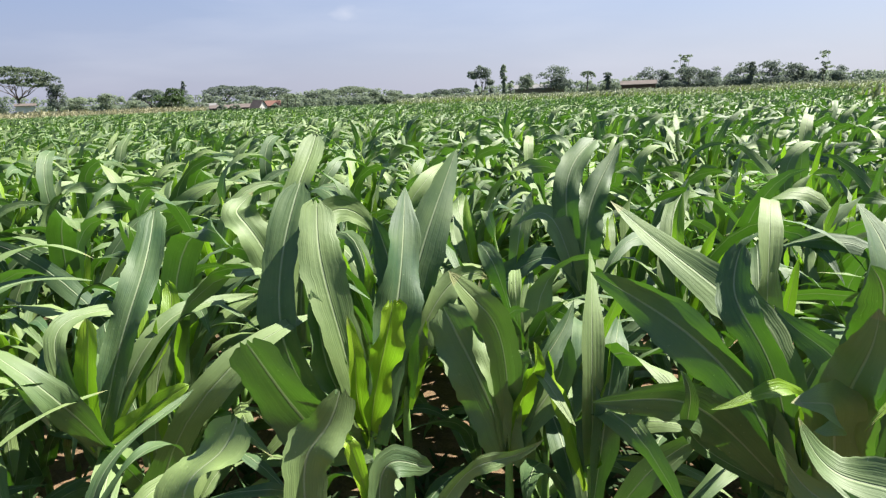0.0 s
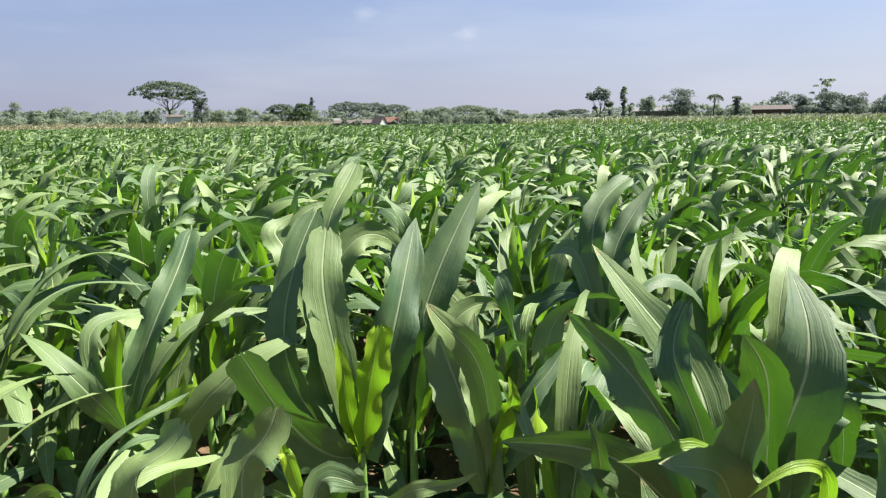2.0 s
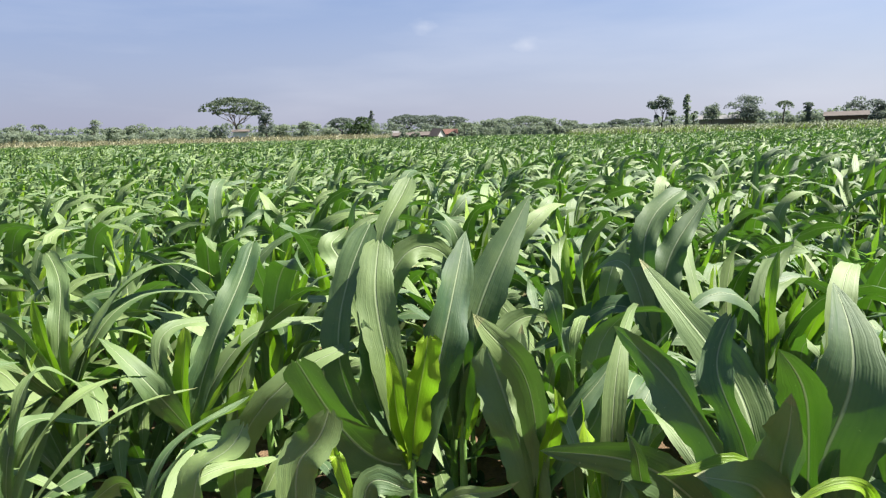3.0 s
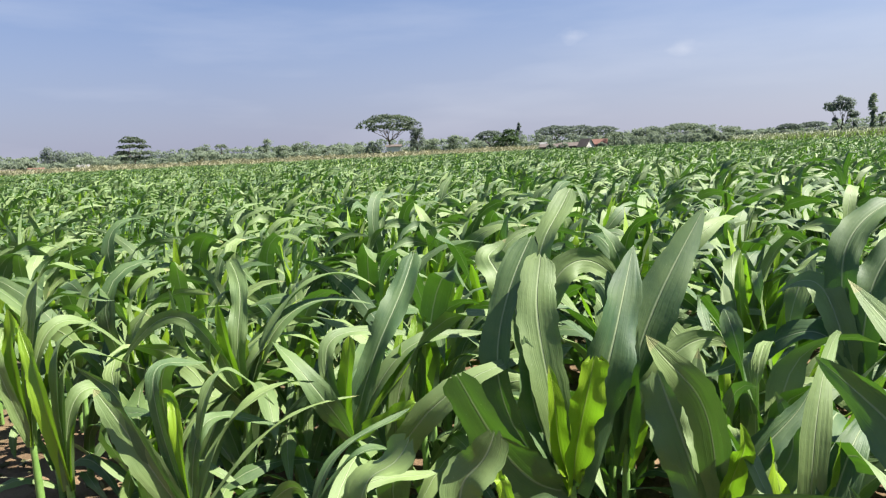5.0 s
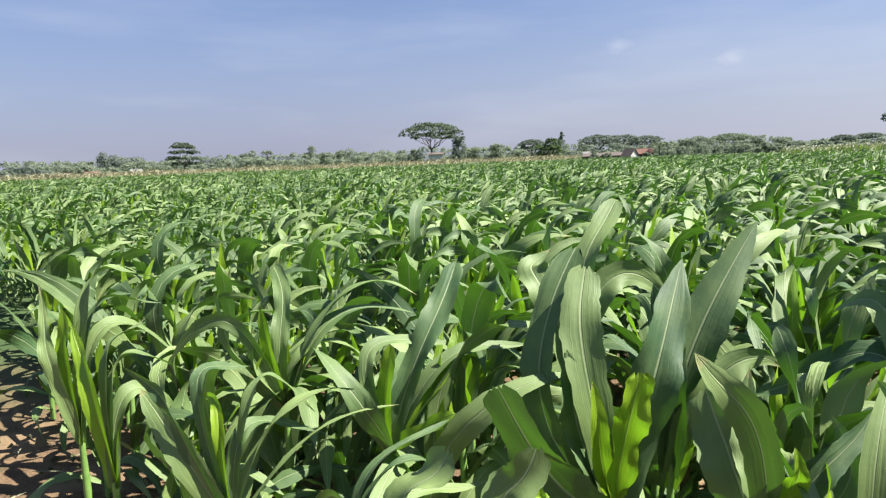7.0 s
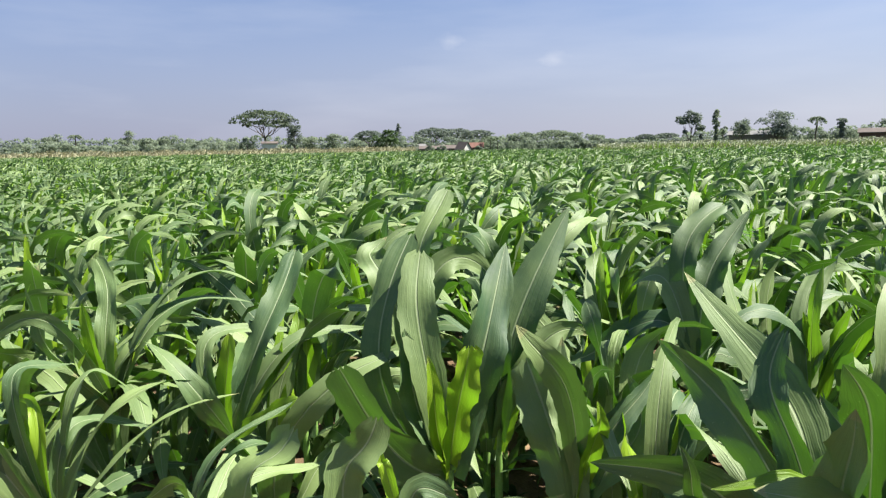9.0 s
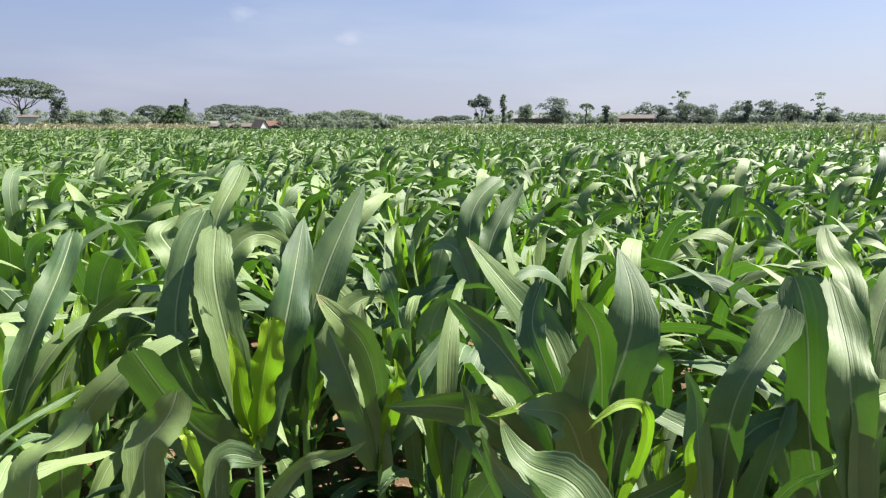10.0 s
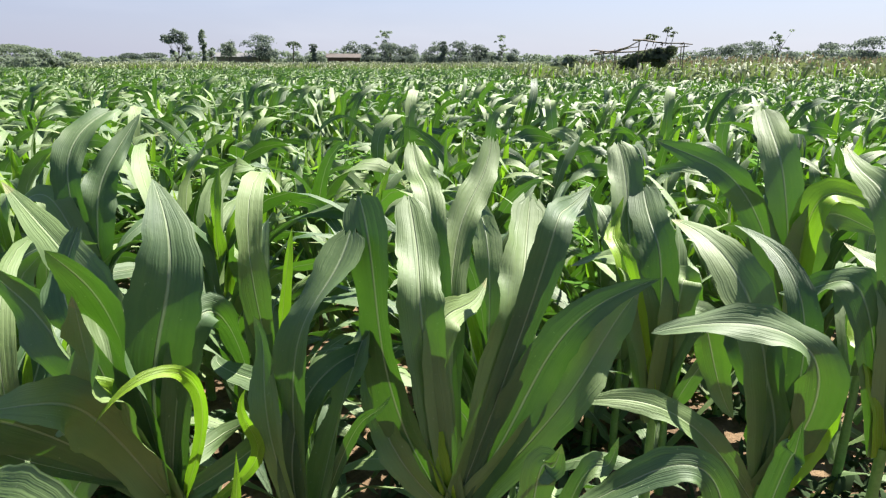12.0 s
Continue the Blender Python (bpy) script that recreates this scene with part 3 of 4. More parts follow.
leaf_on(p, 0.60, (-0.00, -0.07, 0.47), (-0.06, 0.00, 0.31), (-0.14, 0.01, 0.50), 0.065, -40, young=True)
leaf_on(p, 0.60, (0.03, -0.02, 0.56), (-0.00, 0.09, 0.41), (0.06, 0.27, 0.29), 0.054, -55)
leaf_on(p, 0.60, (0.03, -0.02, 0.47), (0.06, 0.17, 0.29), (0.04, 0.24, 0.08), 0.057, -30)
leaf_on(p, 0.60, (0.02, -0.03, 0.60), (-0.02, 0.06, 0.41), (-0.02, 0.18, 0.49), 0.057, -55)
leaf_on(p, 0.60, (0.04, 0.00, 0.35), (-0.01, 0.08, 0.18), (-0.08, 0.09, 0.36), 0.052, -40, young=True)
p = corn_at(0.47, 0.93, 0.82)
leaf_on(p, 0.80, (-0.04, 0.04, 0.31), (0.07, -0.09, 0.34), (0.04, 0.10, 0.51), 0.113, 20)
leaf_on(p, 0.80, (-0.04, -0.04, 0.36), (-0.05, -0.12, 0.40), (-0.11, -0.12, 0.47), 0.078, -30)
leaf_on(p, 0.80, (-0.10, -0.03, 0.28), (-0.08, -0.12, 0.29), (-0.09, -0.12, 0.41), 0.101, -35)
leaf_on(p, 0.77, (0.13, -0.06, 0.29), (-0.01, -0.12, 0.37), (-0.09, -0.12, 0.26), 0.025, 10, young=True)
leaf_on(p, 0.75, (0.23, -0.07, 0.14), (0.06, -0.13, 0.21), (0.10, -0.14, 0.29), 0.023, 10, young=True)
leaf_on(p, 0.80, (0.04, -0.04, 0.44), (0.12, 0.03, 0.34), (0.16, 0.10, 0.13), 0.058, 20)
leaf_on(p, 0.80, (0.37, -0.10, 0.19), (0.07, 0.04, 0.16), (0.11, 0.11, 0.19), 0.052, 20)
leaf_on(p, 0.80, (-0.11, -0.04, 0.26), (-0.09, -0.12, 0.27), (-0.21, -0.13, 0.29), 0.087, -10)
p = corn_at(0.66, 0.83, 0.72)
leaf_on(p, 0.70, (-0.04, 0.01, 0.50), (0.03, -0.03, 0.39), (0.12, 0.06, 0.52), 0.095, -30, torn=True)
leaf_on(p, 0.70, (0.05, -0.05, 0.32), (0.10, 0.02, 0.29), (0.16, 0.07, 0.38), 0.077, -35)
leaf_on(p, 0.70, (0.08, -0.07, 0.33), (0.04, -0.15, 0.28), (0.08, -0.16, 0.34), 0.020, 10)
leaf_on(p, 0.70, (-0.08, -0.02, 0.32), (0.08, 0.04, 0.34), (0.21, 0.04, 0.31), 0.055, 20)
leaf_on(p, 0.70, (-0.10, -0.01, 0.34), (-0.01, 0.06, 0.31), (-0.03, 0.13, 0.38), 0.051, -20)
p = corn_at(0.91, 0.78, 0.72)
leaf_on(p, 0.70, (-0.13, 0.10, 0.26), (-0.12, -0.01, 0.43), (-0.10, 0.14, 0.57), 0.089, -20, torn=True)
leaf_on(p, 0.70, (-0.07, 0.05, 0.53), (-0.02, 0.04, 0.36), (0.04, 0.23, 0.54), 0.080, 25, torn=True)
leaf_on(p, 0.70, (0.12, -0.07, 0.50), (0.10, -0.04, 0.38), (0.23, 0.10, 0.54), 0.089, 25, torn=True)
leaf_on(p, 0.70, (-0.06, 0.05, 0.54), (0.03, 0.02, 0.30), (0.17, 0.15, 0.38), 0.064, 45)
leaf_on(p, 0.70, (0.13, -0.10, 0.25), (0.10, -0.06, 0.38), (0.24, -0.21, 0.47), 0.078, 5)
leaf_on(p, 0.70, (0.17, -0.16, 0.27), (0.20, -0.09, 0.29), (0.31, -0.11, 0.41), 0.078, 20)
leaf_on(p, 0.70, (0.21, -0.13, 0.75), (0.10, -0.04, 0.47), (0.32, 0.03, 0.57), 0.058, 25)
leaf_on(p, 0.70, (0.12, 0.26, 0.62), (0.18, 0.20, 0.45), (0.28, 0.30, 0.63), 0.064, 20, torn=True)
leaf_on(p, 0.70, (0.11, 0.27, 0.77), (0.09, 0.26, 0.46), (0.13, 0.38, 0.62), 0.058, 25, torn=True)
leaf_on(p, 0.70, (-0.14, 0.04, 0.16), (-0.09, 0.10, 0.21), (-0.09, 0.18, 0.28), 0.058, -10)
leaf_on(p, 0.70, (-0.05, -0.01, 0.21), (-0.02, 0.07, 0.21), (0.00, 0.14, 0.23), 0.039, 10, young=True)
p = corn_at(1.56, 0.89, 0.66)
leaf_on(p, 0.64, (0.01, 0.01, 0.55), (0.00, 0.04, 0.39), (0.12, 0.20, 0.54), 0.098, -10, torn=True)
leaf_on(p, 0.64, (-0.00, 0.16, 0.46), (0.09, 0.20, 0.53), (0.13, 0.31, 0.64), 0.092, 20, torn=True)
leaf_on(p, 0.64, (-0.08, 0.04, 0.48), (-0.01, 0.09, 0.43), (-0.07, 0.25, 0.34), 0.089, 25)
leaf_on(p, 0.64, (0.01, -0.07, 0.46), (0.04, 0.03, 0.42), (0.16, -0.01, 0.20), 0.089, 20)
leaf_on(p, 0.64, (-0.10, 0.06, 0.64), (-0.07, 0.15, 0.32), (0.02, 0.17, 0.53), 0.051, 10, young=True)
leaf_on(p, 0.64, (0.03, -0.10, 0.57), (0.09, -0.04, 0.14), (0.21, -0.08, -0.02), 0.089, -20)
p = corn_at(1.42, 0.52, 0.74)
leaf_on(p, 0.72, (0.01, 0.00, 0.29), (-0.01, 0.08, 0.46), (0.06, 0.31, 0.45), 0.091, 25)
leaf_on(p, 0.72, (-0.00, -0.06, 0.22), (-0.00, 0.10, 0.28), (0.06, 0.13, 0.38), 0.108, -25)
leaf_on(p, 0.72, (0.05, -0.19, 0.46), (-0.16, 0.05, 0.36), (-0.22, 0.10, 0.33), 0.082, 15)
leaf_on(p, 0.72, (0.04, -0.06, 0.33), (0.04, -0.01, 0.45), (0.13, 0.21, 0.45), 0.058, 20)
leaf_on(p, 0.68, (-0.09, 0.07, 0.18), (-0.19, 0.08, 0.27), (-0.30, 0.19, 0.22), 0.058, 20)
leaf_on(p, 0.72, (0.02, -0.12, 0.19), (0.07, -0.03, 0.26), (0.12, 0.04, 0.31), 0.070, 15, young=True)
p = corn_at(2.06, 0.86, 0.80)
leaf_on(p, 0.78, (-0.03, 0.08, 0.53), (-0.01, 0.08, 0.42), (0.11, 0.24, 0.58), 0.098, 0, torn=True)
leaf_on(p, 0.78, (-0.07, 0.15, 0.48), (-0.08, 0.19, 0.41), (-0.06, 0.48, 0.48), 0.090, -15)
leaf_on(p, 0.78, (-0.04, 0.00, 0.40), (0.06, 0.01, 0.35), (0.18, -0.10, 0.27), 0.113, 20)
leaf_on(p, 0.78, (-0.05, 0.01, 0.53), (0.07, -0.01, 0.36), (0.19, -0.13, 0.35), 0.094, 10, young=True)
p = corn_at(1.70, 0.45, 0.76)
leaf_on(p, 0.74, (-0.01, 0.05, 0.68), (-0.01, 0.09, 0.46), (0.14, 0.24, 0.58), 0.061, 5)
leaf_on(p, 0.74, (-0.07, 0.07, 0.51), (0.01, 0.11, 0.30), (0.01, 0.26, 0.26), 0.078, 15)
leaf_on(p, 0.74, (-0.04, 0.00, 0.28), (0.01, 0.10, 0.16), (0.08, 0.13, 0.31), 0.069, 10, young=True)
leaf_on(p, 0.74, (-0.04, 0.01, 0.47), (0.05, 0.03, 0.32), (0.06, 0.17, 0.39), 0.083, 25)
p = corn_at(1.12, 0.39, 0.60)
leaf_on(p, 0.58, (0.04, -0.02, 0.61), (-0.11, 0.10, 0.28), (-0.18, 0.13, 0.30), 0.052, 15)
leaf_on(p, 0.58, (0.04, -0.07, 0.62), (0.03, -0.05, 0.32), (0.03, -0.06, 0.47), 0.042, -10)
p = corn_at(0.91, 0.59, 0.52)
leaf_on(p, 0.50, (0.02, -0.02, 0.65), (0.03, -0.02, 0.31), (0.04, -0.04, 0.46), 0.054, 20)
leaf_on(p, 0.50, (0.08, -0.07, 0.64), (0.08, -0.08, 0.33), (0.10, -0.09, 0.48), 0.041, -20)
p = corn_at(0.42, 0.61, 0.56)
leaf_on(p, 0.54, (-0.09, -0.02, 0.78), (-0.13, 0.09, 0.36), (-0.20, 0.12, 0.57), 0.073, 30)
leaf_on(p, 0.54, (-0.19, -0.01, 0.71), (-0.15, 0.09, 0.35), (-0.23, 0.12, 0.55), 0.054, -20)
leaf_on(p, 0.54, (0.05, -0.01, 0.70), (0.08, -0.03, 0.32), (0.09, -0.03, 0.54), 0.029, 10, young=True)


rng = np.random.default_rng(7)


def corn_thing(seed):
    r = np.random.default_rng(seed)
    p = empty("corn_plant", 0, 0)
    tagged(p, CORN_LABEL, "corn", CORN)
    part("stalk", stalk_geo(0.60), M_STALK, p)
    for arr, young in corn_leaves(r, 11, 5, 10):
        g = Geo()
        g.add(*arr)
        part("whorl_leaf" if young else "leaf", g, M_YOUNG if young else M_LEAF, p)
    return p


def spots(x0, x1, y0, y1, row=0.62, step=0.21):
    """Places in rows along y, a little uneven."""
    xs = np.arange(math.floor((x0 + 0.36) / row), math.ceil((x1 + 0.36) / row) + 1) * row - 0.36
    ys = np.arange(y0, y1, step)
    x, y = np.meshgrid(xs, ys, indexing="ij")
    x = x + rng.normal(0, 0.045, x.shape)
    y = y + rng.normal(0, 0.06, y.shape)
    return x.ravel(), y.ravel()


NEAR = 6.2
VIEW = (-72.0, 66.0)            # the stretch of the field on either side of the rows that the walk looks into, degrees from +y to the left


def sector(x, y, r0, r1, a0=VIEW[0], a1=VIEW[1]):
    r, a = np.hypot(x, y), np.degrees(np.arctan2(-x, y))
    return (r >= r0) & (r < r1) & (a > a0) & (a < a1)


def size_at(x, y):
    """Patches of the field stand higher than others."""
    return 1.0 + 0.07 * np.sin(x * 0.31 + 1.0) * np.sin(y * 0.23) + 0.05 * np.sin(x * 0.9 + y * 0.7)


x, y = spots(-7, 7, -3, 7)
keep = sector(x, y, 0.0, NEAR) & in_field(x, y)
kinds = [corn_thing(100 + i) for i in range(12)]
first = set()
for cx, cy in zip(x[keep], y[keep]):
    away = math.hypot(cx - 0.1, cy + 0.1)
    if min(math.hypot(cx - a, cy - b) for a, b in TAKEN) < (0.20 if away > 1.42 and cx > -0.8 else 0.13) or away < (0.62 if cx > 0.5 else 1.42) or (cx > 0.3 and 1.3 < away < 1.75):
        continue
    k = int(rng.integers(12))
    z = float(size_at(cx, cy)) * rng.uniform(0.88, 1.08) * (0.58 if away < 1.42 else 0.84 if cx > 0.3 and away < 2.4 else 1.0)
    m = Matrix.LocRotScale((cx, cy, 0), Euler((rng.normal(0, 0.03), rng.normal(0, 0.03), rng.normal(0, 0.9))), (z, z, z))
    if cx < -0.2 and away < 1.95 and min(math.hypot(cx - a, cy - b) for a, b in TAKEN) < 0.30:
        continue
    if k not in first:
        first.add(k)
        kinds[k].matrix_basis = m
    else:
        copy_thing(kinds[k], m)
for k, cx, cy, z, a in ((1, -0.27, 2.66, 0.92, 0.4), (4, -0.22, 2.98, 0.95, -0.7), (7, 0.06, 2.32, 0.86, 1.1), (9, 1.56, 2.10, 0.80, 0.2)):
    copy_thing(kinds[k], Matrix.LocRotScale((cx, cy, 0), Euler((0.02, -0.02, a)), (z, z, z)))
for k in range(12):
    if k not in first:
        kinds[k].location = (7.0, 1.0 + 0.5 * k, 0)


# ---- corn: the rest of the field, joined ----
def scatter(name, label, x, y, variants, scale, turn, mats=(M_LEAF, M_YOUNG), squash=1.0):
    """One joined mesh of many plants for each material of the variants."""
    ob = None
    for slot, mat in enumerate(mats):
        g = Geo()
        pick = rng.integers(len(variants), size=len(x))
        for k, var in enumerate(variants):
            if var[slot] is None:
                continue
            v, q, uv = var[slot]
            at_ = np.nonzero(PICKS[name] == k)[0] if name in PICKS else np.nonzero(pick == k)[0]
            if not len(at_):
                continue
            c, s = np.cos(turn[at_]), np.sin(turn[at_])
            sc = scale[at_]
            px = (v[None, :, 0] * c[:, None] - v[None, :, 1] * s[:, None]) * sc[:, None] + x[at_, None]
            py = (v[None, :, 0] * s[:, None] + v[None, :, 1] * c[:, None]) * sc[:, None] + y[at_, None]
            pz = v[None, :, 2] * sc[:, None] * squash
            V = np.stack([px, py, np.broadcast_to(pz, px.shape)], -1).reshape(-1, 3)
            Q = (q[None] + (np.arange(len(at_)) * len(v))[:, None, None]).reshape(-1, 4)
            g.add(V, Q, np.tile(uv, (len(at_), 1)))
        if g.count:
            o = new(name if slot == 0 else name + "_" + ("whorls" if slot == 1 else "tassels"), g.mesh(name, mat))
            tagged(o, label if slot == 0 else label.replace("green corn", "pale corn whorls").replace("leaves", "tops"), "corn", kind="stuff")
            ob = ob or o
    return ob


PICKS = {}


def variants(n, seed, seg, cols, leaves, whorl, lowest=0.0, tassel=0):
    out = []
    for i in range(n):
        r = np.random.default_rng(seed + i)
        a, b, c = Geo(), Geo(), Geo()
        for arr, young in corn_leaves(r, seg, cols, leaves, whorl, 0.85):
            if arr[0][:, 2].max() < lowest:
                continue
            (b if young else a).add(*arr)
        for j in range(tassel):
            t = r.uniform(0, 6.28)
            e = r.uniform(0.9, 1.5)
            d = np.array([math.cos(t) * math.cos(e), math.sin(t) * math.cos(e), math.sin(e)])
            sp = np.array([0, 0, 1.0]) + np.linspace(0, 0.13, 3)[:, None] * d
            c.add(*blade(sp, 0.035, (-math.sin(t), math.cos(t), 0), 2, 0.0))
        out.append((a.arrays(), b.arrays() if b.count else None, c.arrays() if c.count else None))
    return out


def fill(name, label, r0, r1, a0, a1, row, step, var, size, mats=(M_LEAF, M_YOUNG), where=None):
    x, y = spots(-r1, r1, -3 if a0 > -80 else -12, r1, row, step)
    keep = sector(x, y, r0, r1, a0, a1) & in_field(x, y)
    if where is not None:
        keep &= where(x, y)
    x, y = x[keep], y[keep]
    x, y = x + rng.normal(0, step * 0.15, len(x)), y + rng.normal(0, step * 0.3, len(x))
    PICKS[name] = rng.integers(len(var), size=len(x))
    return scatter(name, label, x, y, var, size * size_at(x, y) * rng.uniform(0.85, 1.1, len(x)), rng.normal(0, 0.9, len(x)), mats)


def tall_zone(x, y):
    """Where a second, older field of taller corn stands."""
    r, a = np.hypot(x, y), np.degrees(np.arctan2(-x, y))
    front = np.where(a < -52, 30.0, np.where(a < -42.5, 36.0, 72.0))
    return (a < -2) & (r > front)


def low_zone(x, y):
    return ~tall_zone(x, y)


GREEN = "dense green corn leaves of the wide field, swept by wind"
fill("corn_field_front", GREEN, NEAR, 17, *VIEW, 0.62, 0.22, variants(14, 300, 5, 3, 11, 1, 0.4), 1.0)
fill("corn_field_side", GREEN, 2.5, 18, -112, VIEW[0], 0.66, 0.30, variants(8, 350, 5, 3, 7, 1), 1.0)
fill("corn_field_corner", GREEN, 2.5, 30, VIEW[1], 80, 0.61, 0.25, variants(8, 360, 5, 3, 8, 1), 1.0)
fill("corn_field_middle", GREEN, 17, 27, *VIEW, 0.60, 0.24, variants(14, 400, 3, 3, 9, 1, 0.55), 1.0, where=low_zone)
fill("corn_field_beyond", GREEN, 27, 42, *VIEW, 0.60, 0.26, variants(14, 450, 3, 2, 8, 1, 0.55), 1.03, where=low_zone)
fill("corn_field_back", GREEN, 42, 112, *VIEW, 0.74, 0.47, variants(12, 500, 3, 2, 5, 1, 0.65), 1.12, where=low_zone)
OLD = variants(10, 600, 3, 2, 6, 1, 0.45, 3)
fill("tall_corn_strip", "strip of taller green corn with pale tassels", 60, 100, -43, -2, 0.7, 0.38, OLD, 1.6, (M_OLD, M_YOUNG, M_PALE_TASSEL), tall_zone)
fill("tall_corn_field", "taller older green corn with brown tassels", 30, 90, -74, -43, 0.75, 0.42, OLD, 1.6, (M_OLD, M_YOUNG, M_TASSEL), tall_zone)


fill("corn_field_edge", "taller green corn standing close before the bamboo shelter", 24.5, 31.3, -60, -38, 0.62, 0.26, variants(8, 640, 3, 2, 8, 1, 0.35), 1.38, (M_OLD, M_YOUNG))


def dry_zone(x, y):
    a = np.degrees(np.arctan2(-x, y))
    return (a > 14)


fill("dry_crop_strip", "strip of dry straw-coloured crop along the field edge", 112, 128, 14, 66, 0.7, 0.5, variants(8, 700, 3, 2, 6, 0, 0.4), 1.8, (M_DRY, M_DRY), dry_zone)


# ---- trees ----
def crown_geo(r, blobs, per, leaf):
    """Leaf clumps gathered round blob centres (x, y, z, rx, rz), denser at their skins."""
    g = Geo()
    V = []
    for bx, by, bz, rx, rz in blobs:
        d = unit(r.normal(size=(per, 3)))
        d[:, 2] = np.where(d[:, 2] < -0.35, -d[:, 2], d[:, 2])
        rad = r.uniform(0.45, 1.08, (per, 1)) ** 0.6
        c = d * rad * [rx, rx, rz] + [bx, by, bz]
        face = unit(d + r.normal(0, 0.42, (per, 3)) + [0, 0, 0.25])
        a = unit(np.cross(face, unit(r.normal(size=(per, 3)))))
        b = np.cross(face, a)
        sz = leaf * r.uniform(0.5, 1.3, (per, 1))
        V.append(np.stack([c - a * sz, c - b * sz * 0.6, c + a * sz, c + b * sz * 0.6], 1).reshape(-1, 3))
    V = np.concatenate(V)
    g.add(V, np.arange(len(V)).reshape(-1, 4))
    return g


def tree(name, label, x, y, h, w, kind, seed, mat=None, bare=0.36):
    """A tree of height h and crown width w: umbrella, layered, round, split, column, conifer, wispy, palm or bush."""
    r = np.random.default_rng(seed)
    p = empty(name, x, y)
    tagged(p, label, "palm" if kind == "palm" else "bush" if kind == "bush" else "tree")
    R = w * 0.6
    blobs, wood = [], Geo()
    lean = r.normal(0, 0.03, 2) * h
    if kind == "umbrella":
        fork = h * 0.42
        for i in range(34):
            a, q = i * 2.39996, R * math.sqrt((i + 0.5) / 34) * 0.86
            z = h * (0.93 - 0.24 * (q / R) ** 2.2 + r.uniform(-0.02, 0.02))
            blobs.append((q * math.cos(a), q * math.sin(a), z, R * r.uniform(0.20, 0.29), h * r.uniform(0.040, 0.060)))
        for i in range(22):
            a, q = i * 2.39996 + 1.1, R * r.uniform(0.35, 0.98)
            blobs.append((q * math.cos(a), q * math.sin(a), h * (0.76 - 0.18 * r.uniform(0, 1) * q / R), R * r.uniform(0.12, 0.20), h * r.uniform(0.025, 0.045)))
    elif kind == "layered":
        fork = h * 0.36
        for z, reach, n in ((0.42, 0.80, 6), (0.58, 1.0, 9), (0.74, 0.94, 9), (0.88, 0.66, 7), (0.95, 0.3, 3)):
            for i in range(n):
                a, q = i * 6.283 / n + r.uniform(-0.3, 0.3), R * reach * r.uniform(0.45, 0.82)
                blobs.append((q * math.cos(a), q * math.sin(a), h * (z + r.uniform(-0.03, 0.03)), R * r.uniform(0.20, 0.32), h * r.uniform(0.04, 0.07)))
    elif kind == "round":
        fork = h * (bare - 0.04)
        for i in range(20):
            a, q = r.uniform(0, 6.28), R * math.sqrt(r.uniform(0, 1)) * 0.66
            blobs.append((q * math.cos(a), q * math.sin(a), h * r.uniform(bare, 0.88) * (1 - 0.12 * q / R), R * r.uniform(0.32, 0.52), h * r.uniform(0.10, 0.17)))
    elif kind == "split":
        fork = h * 0.26
        for cx, cz, rr, n in ((-0.46, 0.78, 0.36, 11), (-0.05, 0.86, 0.34, 9), (0.32, 0.80, 0.36, 11), (0.58, 0.58, 0.24, 8), (0.64, 0.38, 0.14, 5), (-0.28, 0.50, 0.12, 4)):
            for i in range(n):
                d = unit(r.normal(size=3)) * rr * 0.55
                blobs.append((R * (cx + d[0]), R * d[1], h * (cz + d[2] * 0.5), R * rr * r.uniform(0.55, 0.85), h * rr * r.uniform(0.22, 0.34)))
        wood.add(*tube([(R * 0.62, 0, -0.1), (R * 0.60, 0, h * 0.3), (R * 0.52, 0, h * 0.62)], [0.10, 0.08, 0.05], 6))
    elif kind == "column":
        fork = h * 0.5
        for i in range(14):
            blobs.append((r.normal(0, R * 0.15), r.normal(0, R * 0.15), h * (0.22 + 0.72 * i / 13), R * r.uniform(0.45, 0.85) * (0.65 + 0.5 * (i > 7)), h * 0.06))
    elif kind == "conifer":
        fork = h * 0.8
        for i in range(16):
            z = 0.2 + 0.78 * i / 15
            blobs.append((r.normal(0, R * 0.10), r.normal(0, R * 0.10), h * z, R * (1.12 - z) * r.uniform(0.8, 1.3), h * 0.035))
    elif kind == "wispy":
        fork = h * 0.45
        for i in range(20):
            a, q = r.uniform(0, 6.28), R * r.uniform(0.05, 0.95)
            blobs.append((q * math.cos(a), q * math.sin(a), h * r.uniform(0.45, 0.97), R * r.uniform(0.12, 0.26), h * r.uniform(0.025, 0.05)))
    elif kind == "palm":
        fork = h * 0.86
        for i in range(13):
            a = i * 2.4 + r.uniform(-0.2, 0.2)
            s = np.linspace(0, 1, 7)
            e = r.uniform(0.2, 1.1)
            sp = np.stack([R * s * math.cos(a), R * s * math.sin(a), fork + h * 0.14 * (math.sin(e) * 1.6 * s - 1.5 * s ** 2)], 1)
            wood.add(*tube(sp, 0.03 * (1.2 - s), 3))
            for q in sp[1:]:
                blobs.append((q[0], q[1], q[2] - 0.1, R * 0.16, 0.22))
    else:
        fork = h * 0.2
        for i in range(14):
            a, q = r.uniform(0, 6.28), R * math.sqrt(r.uniform(0, 1)) * 0.8
            blobs.append((q * math.cos(a), q * math.sin(a), h * r.uniform(0.15, 0.82) * (1 - 0.25 * q / R), R * r.uniform(0.30, 0.50), h * r.uniform(0.13, 0.22)))
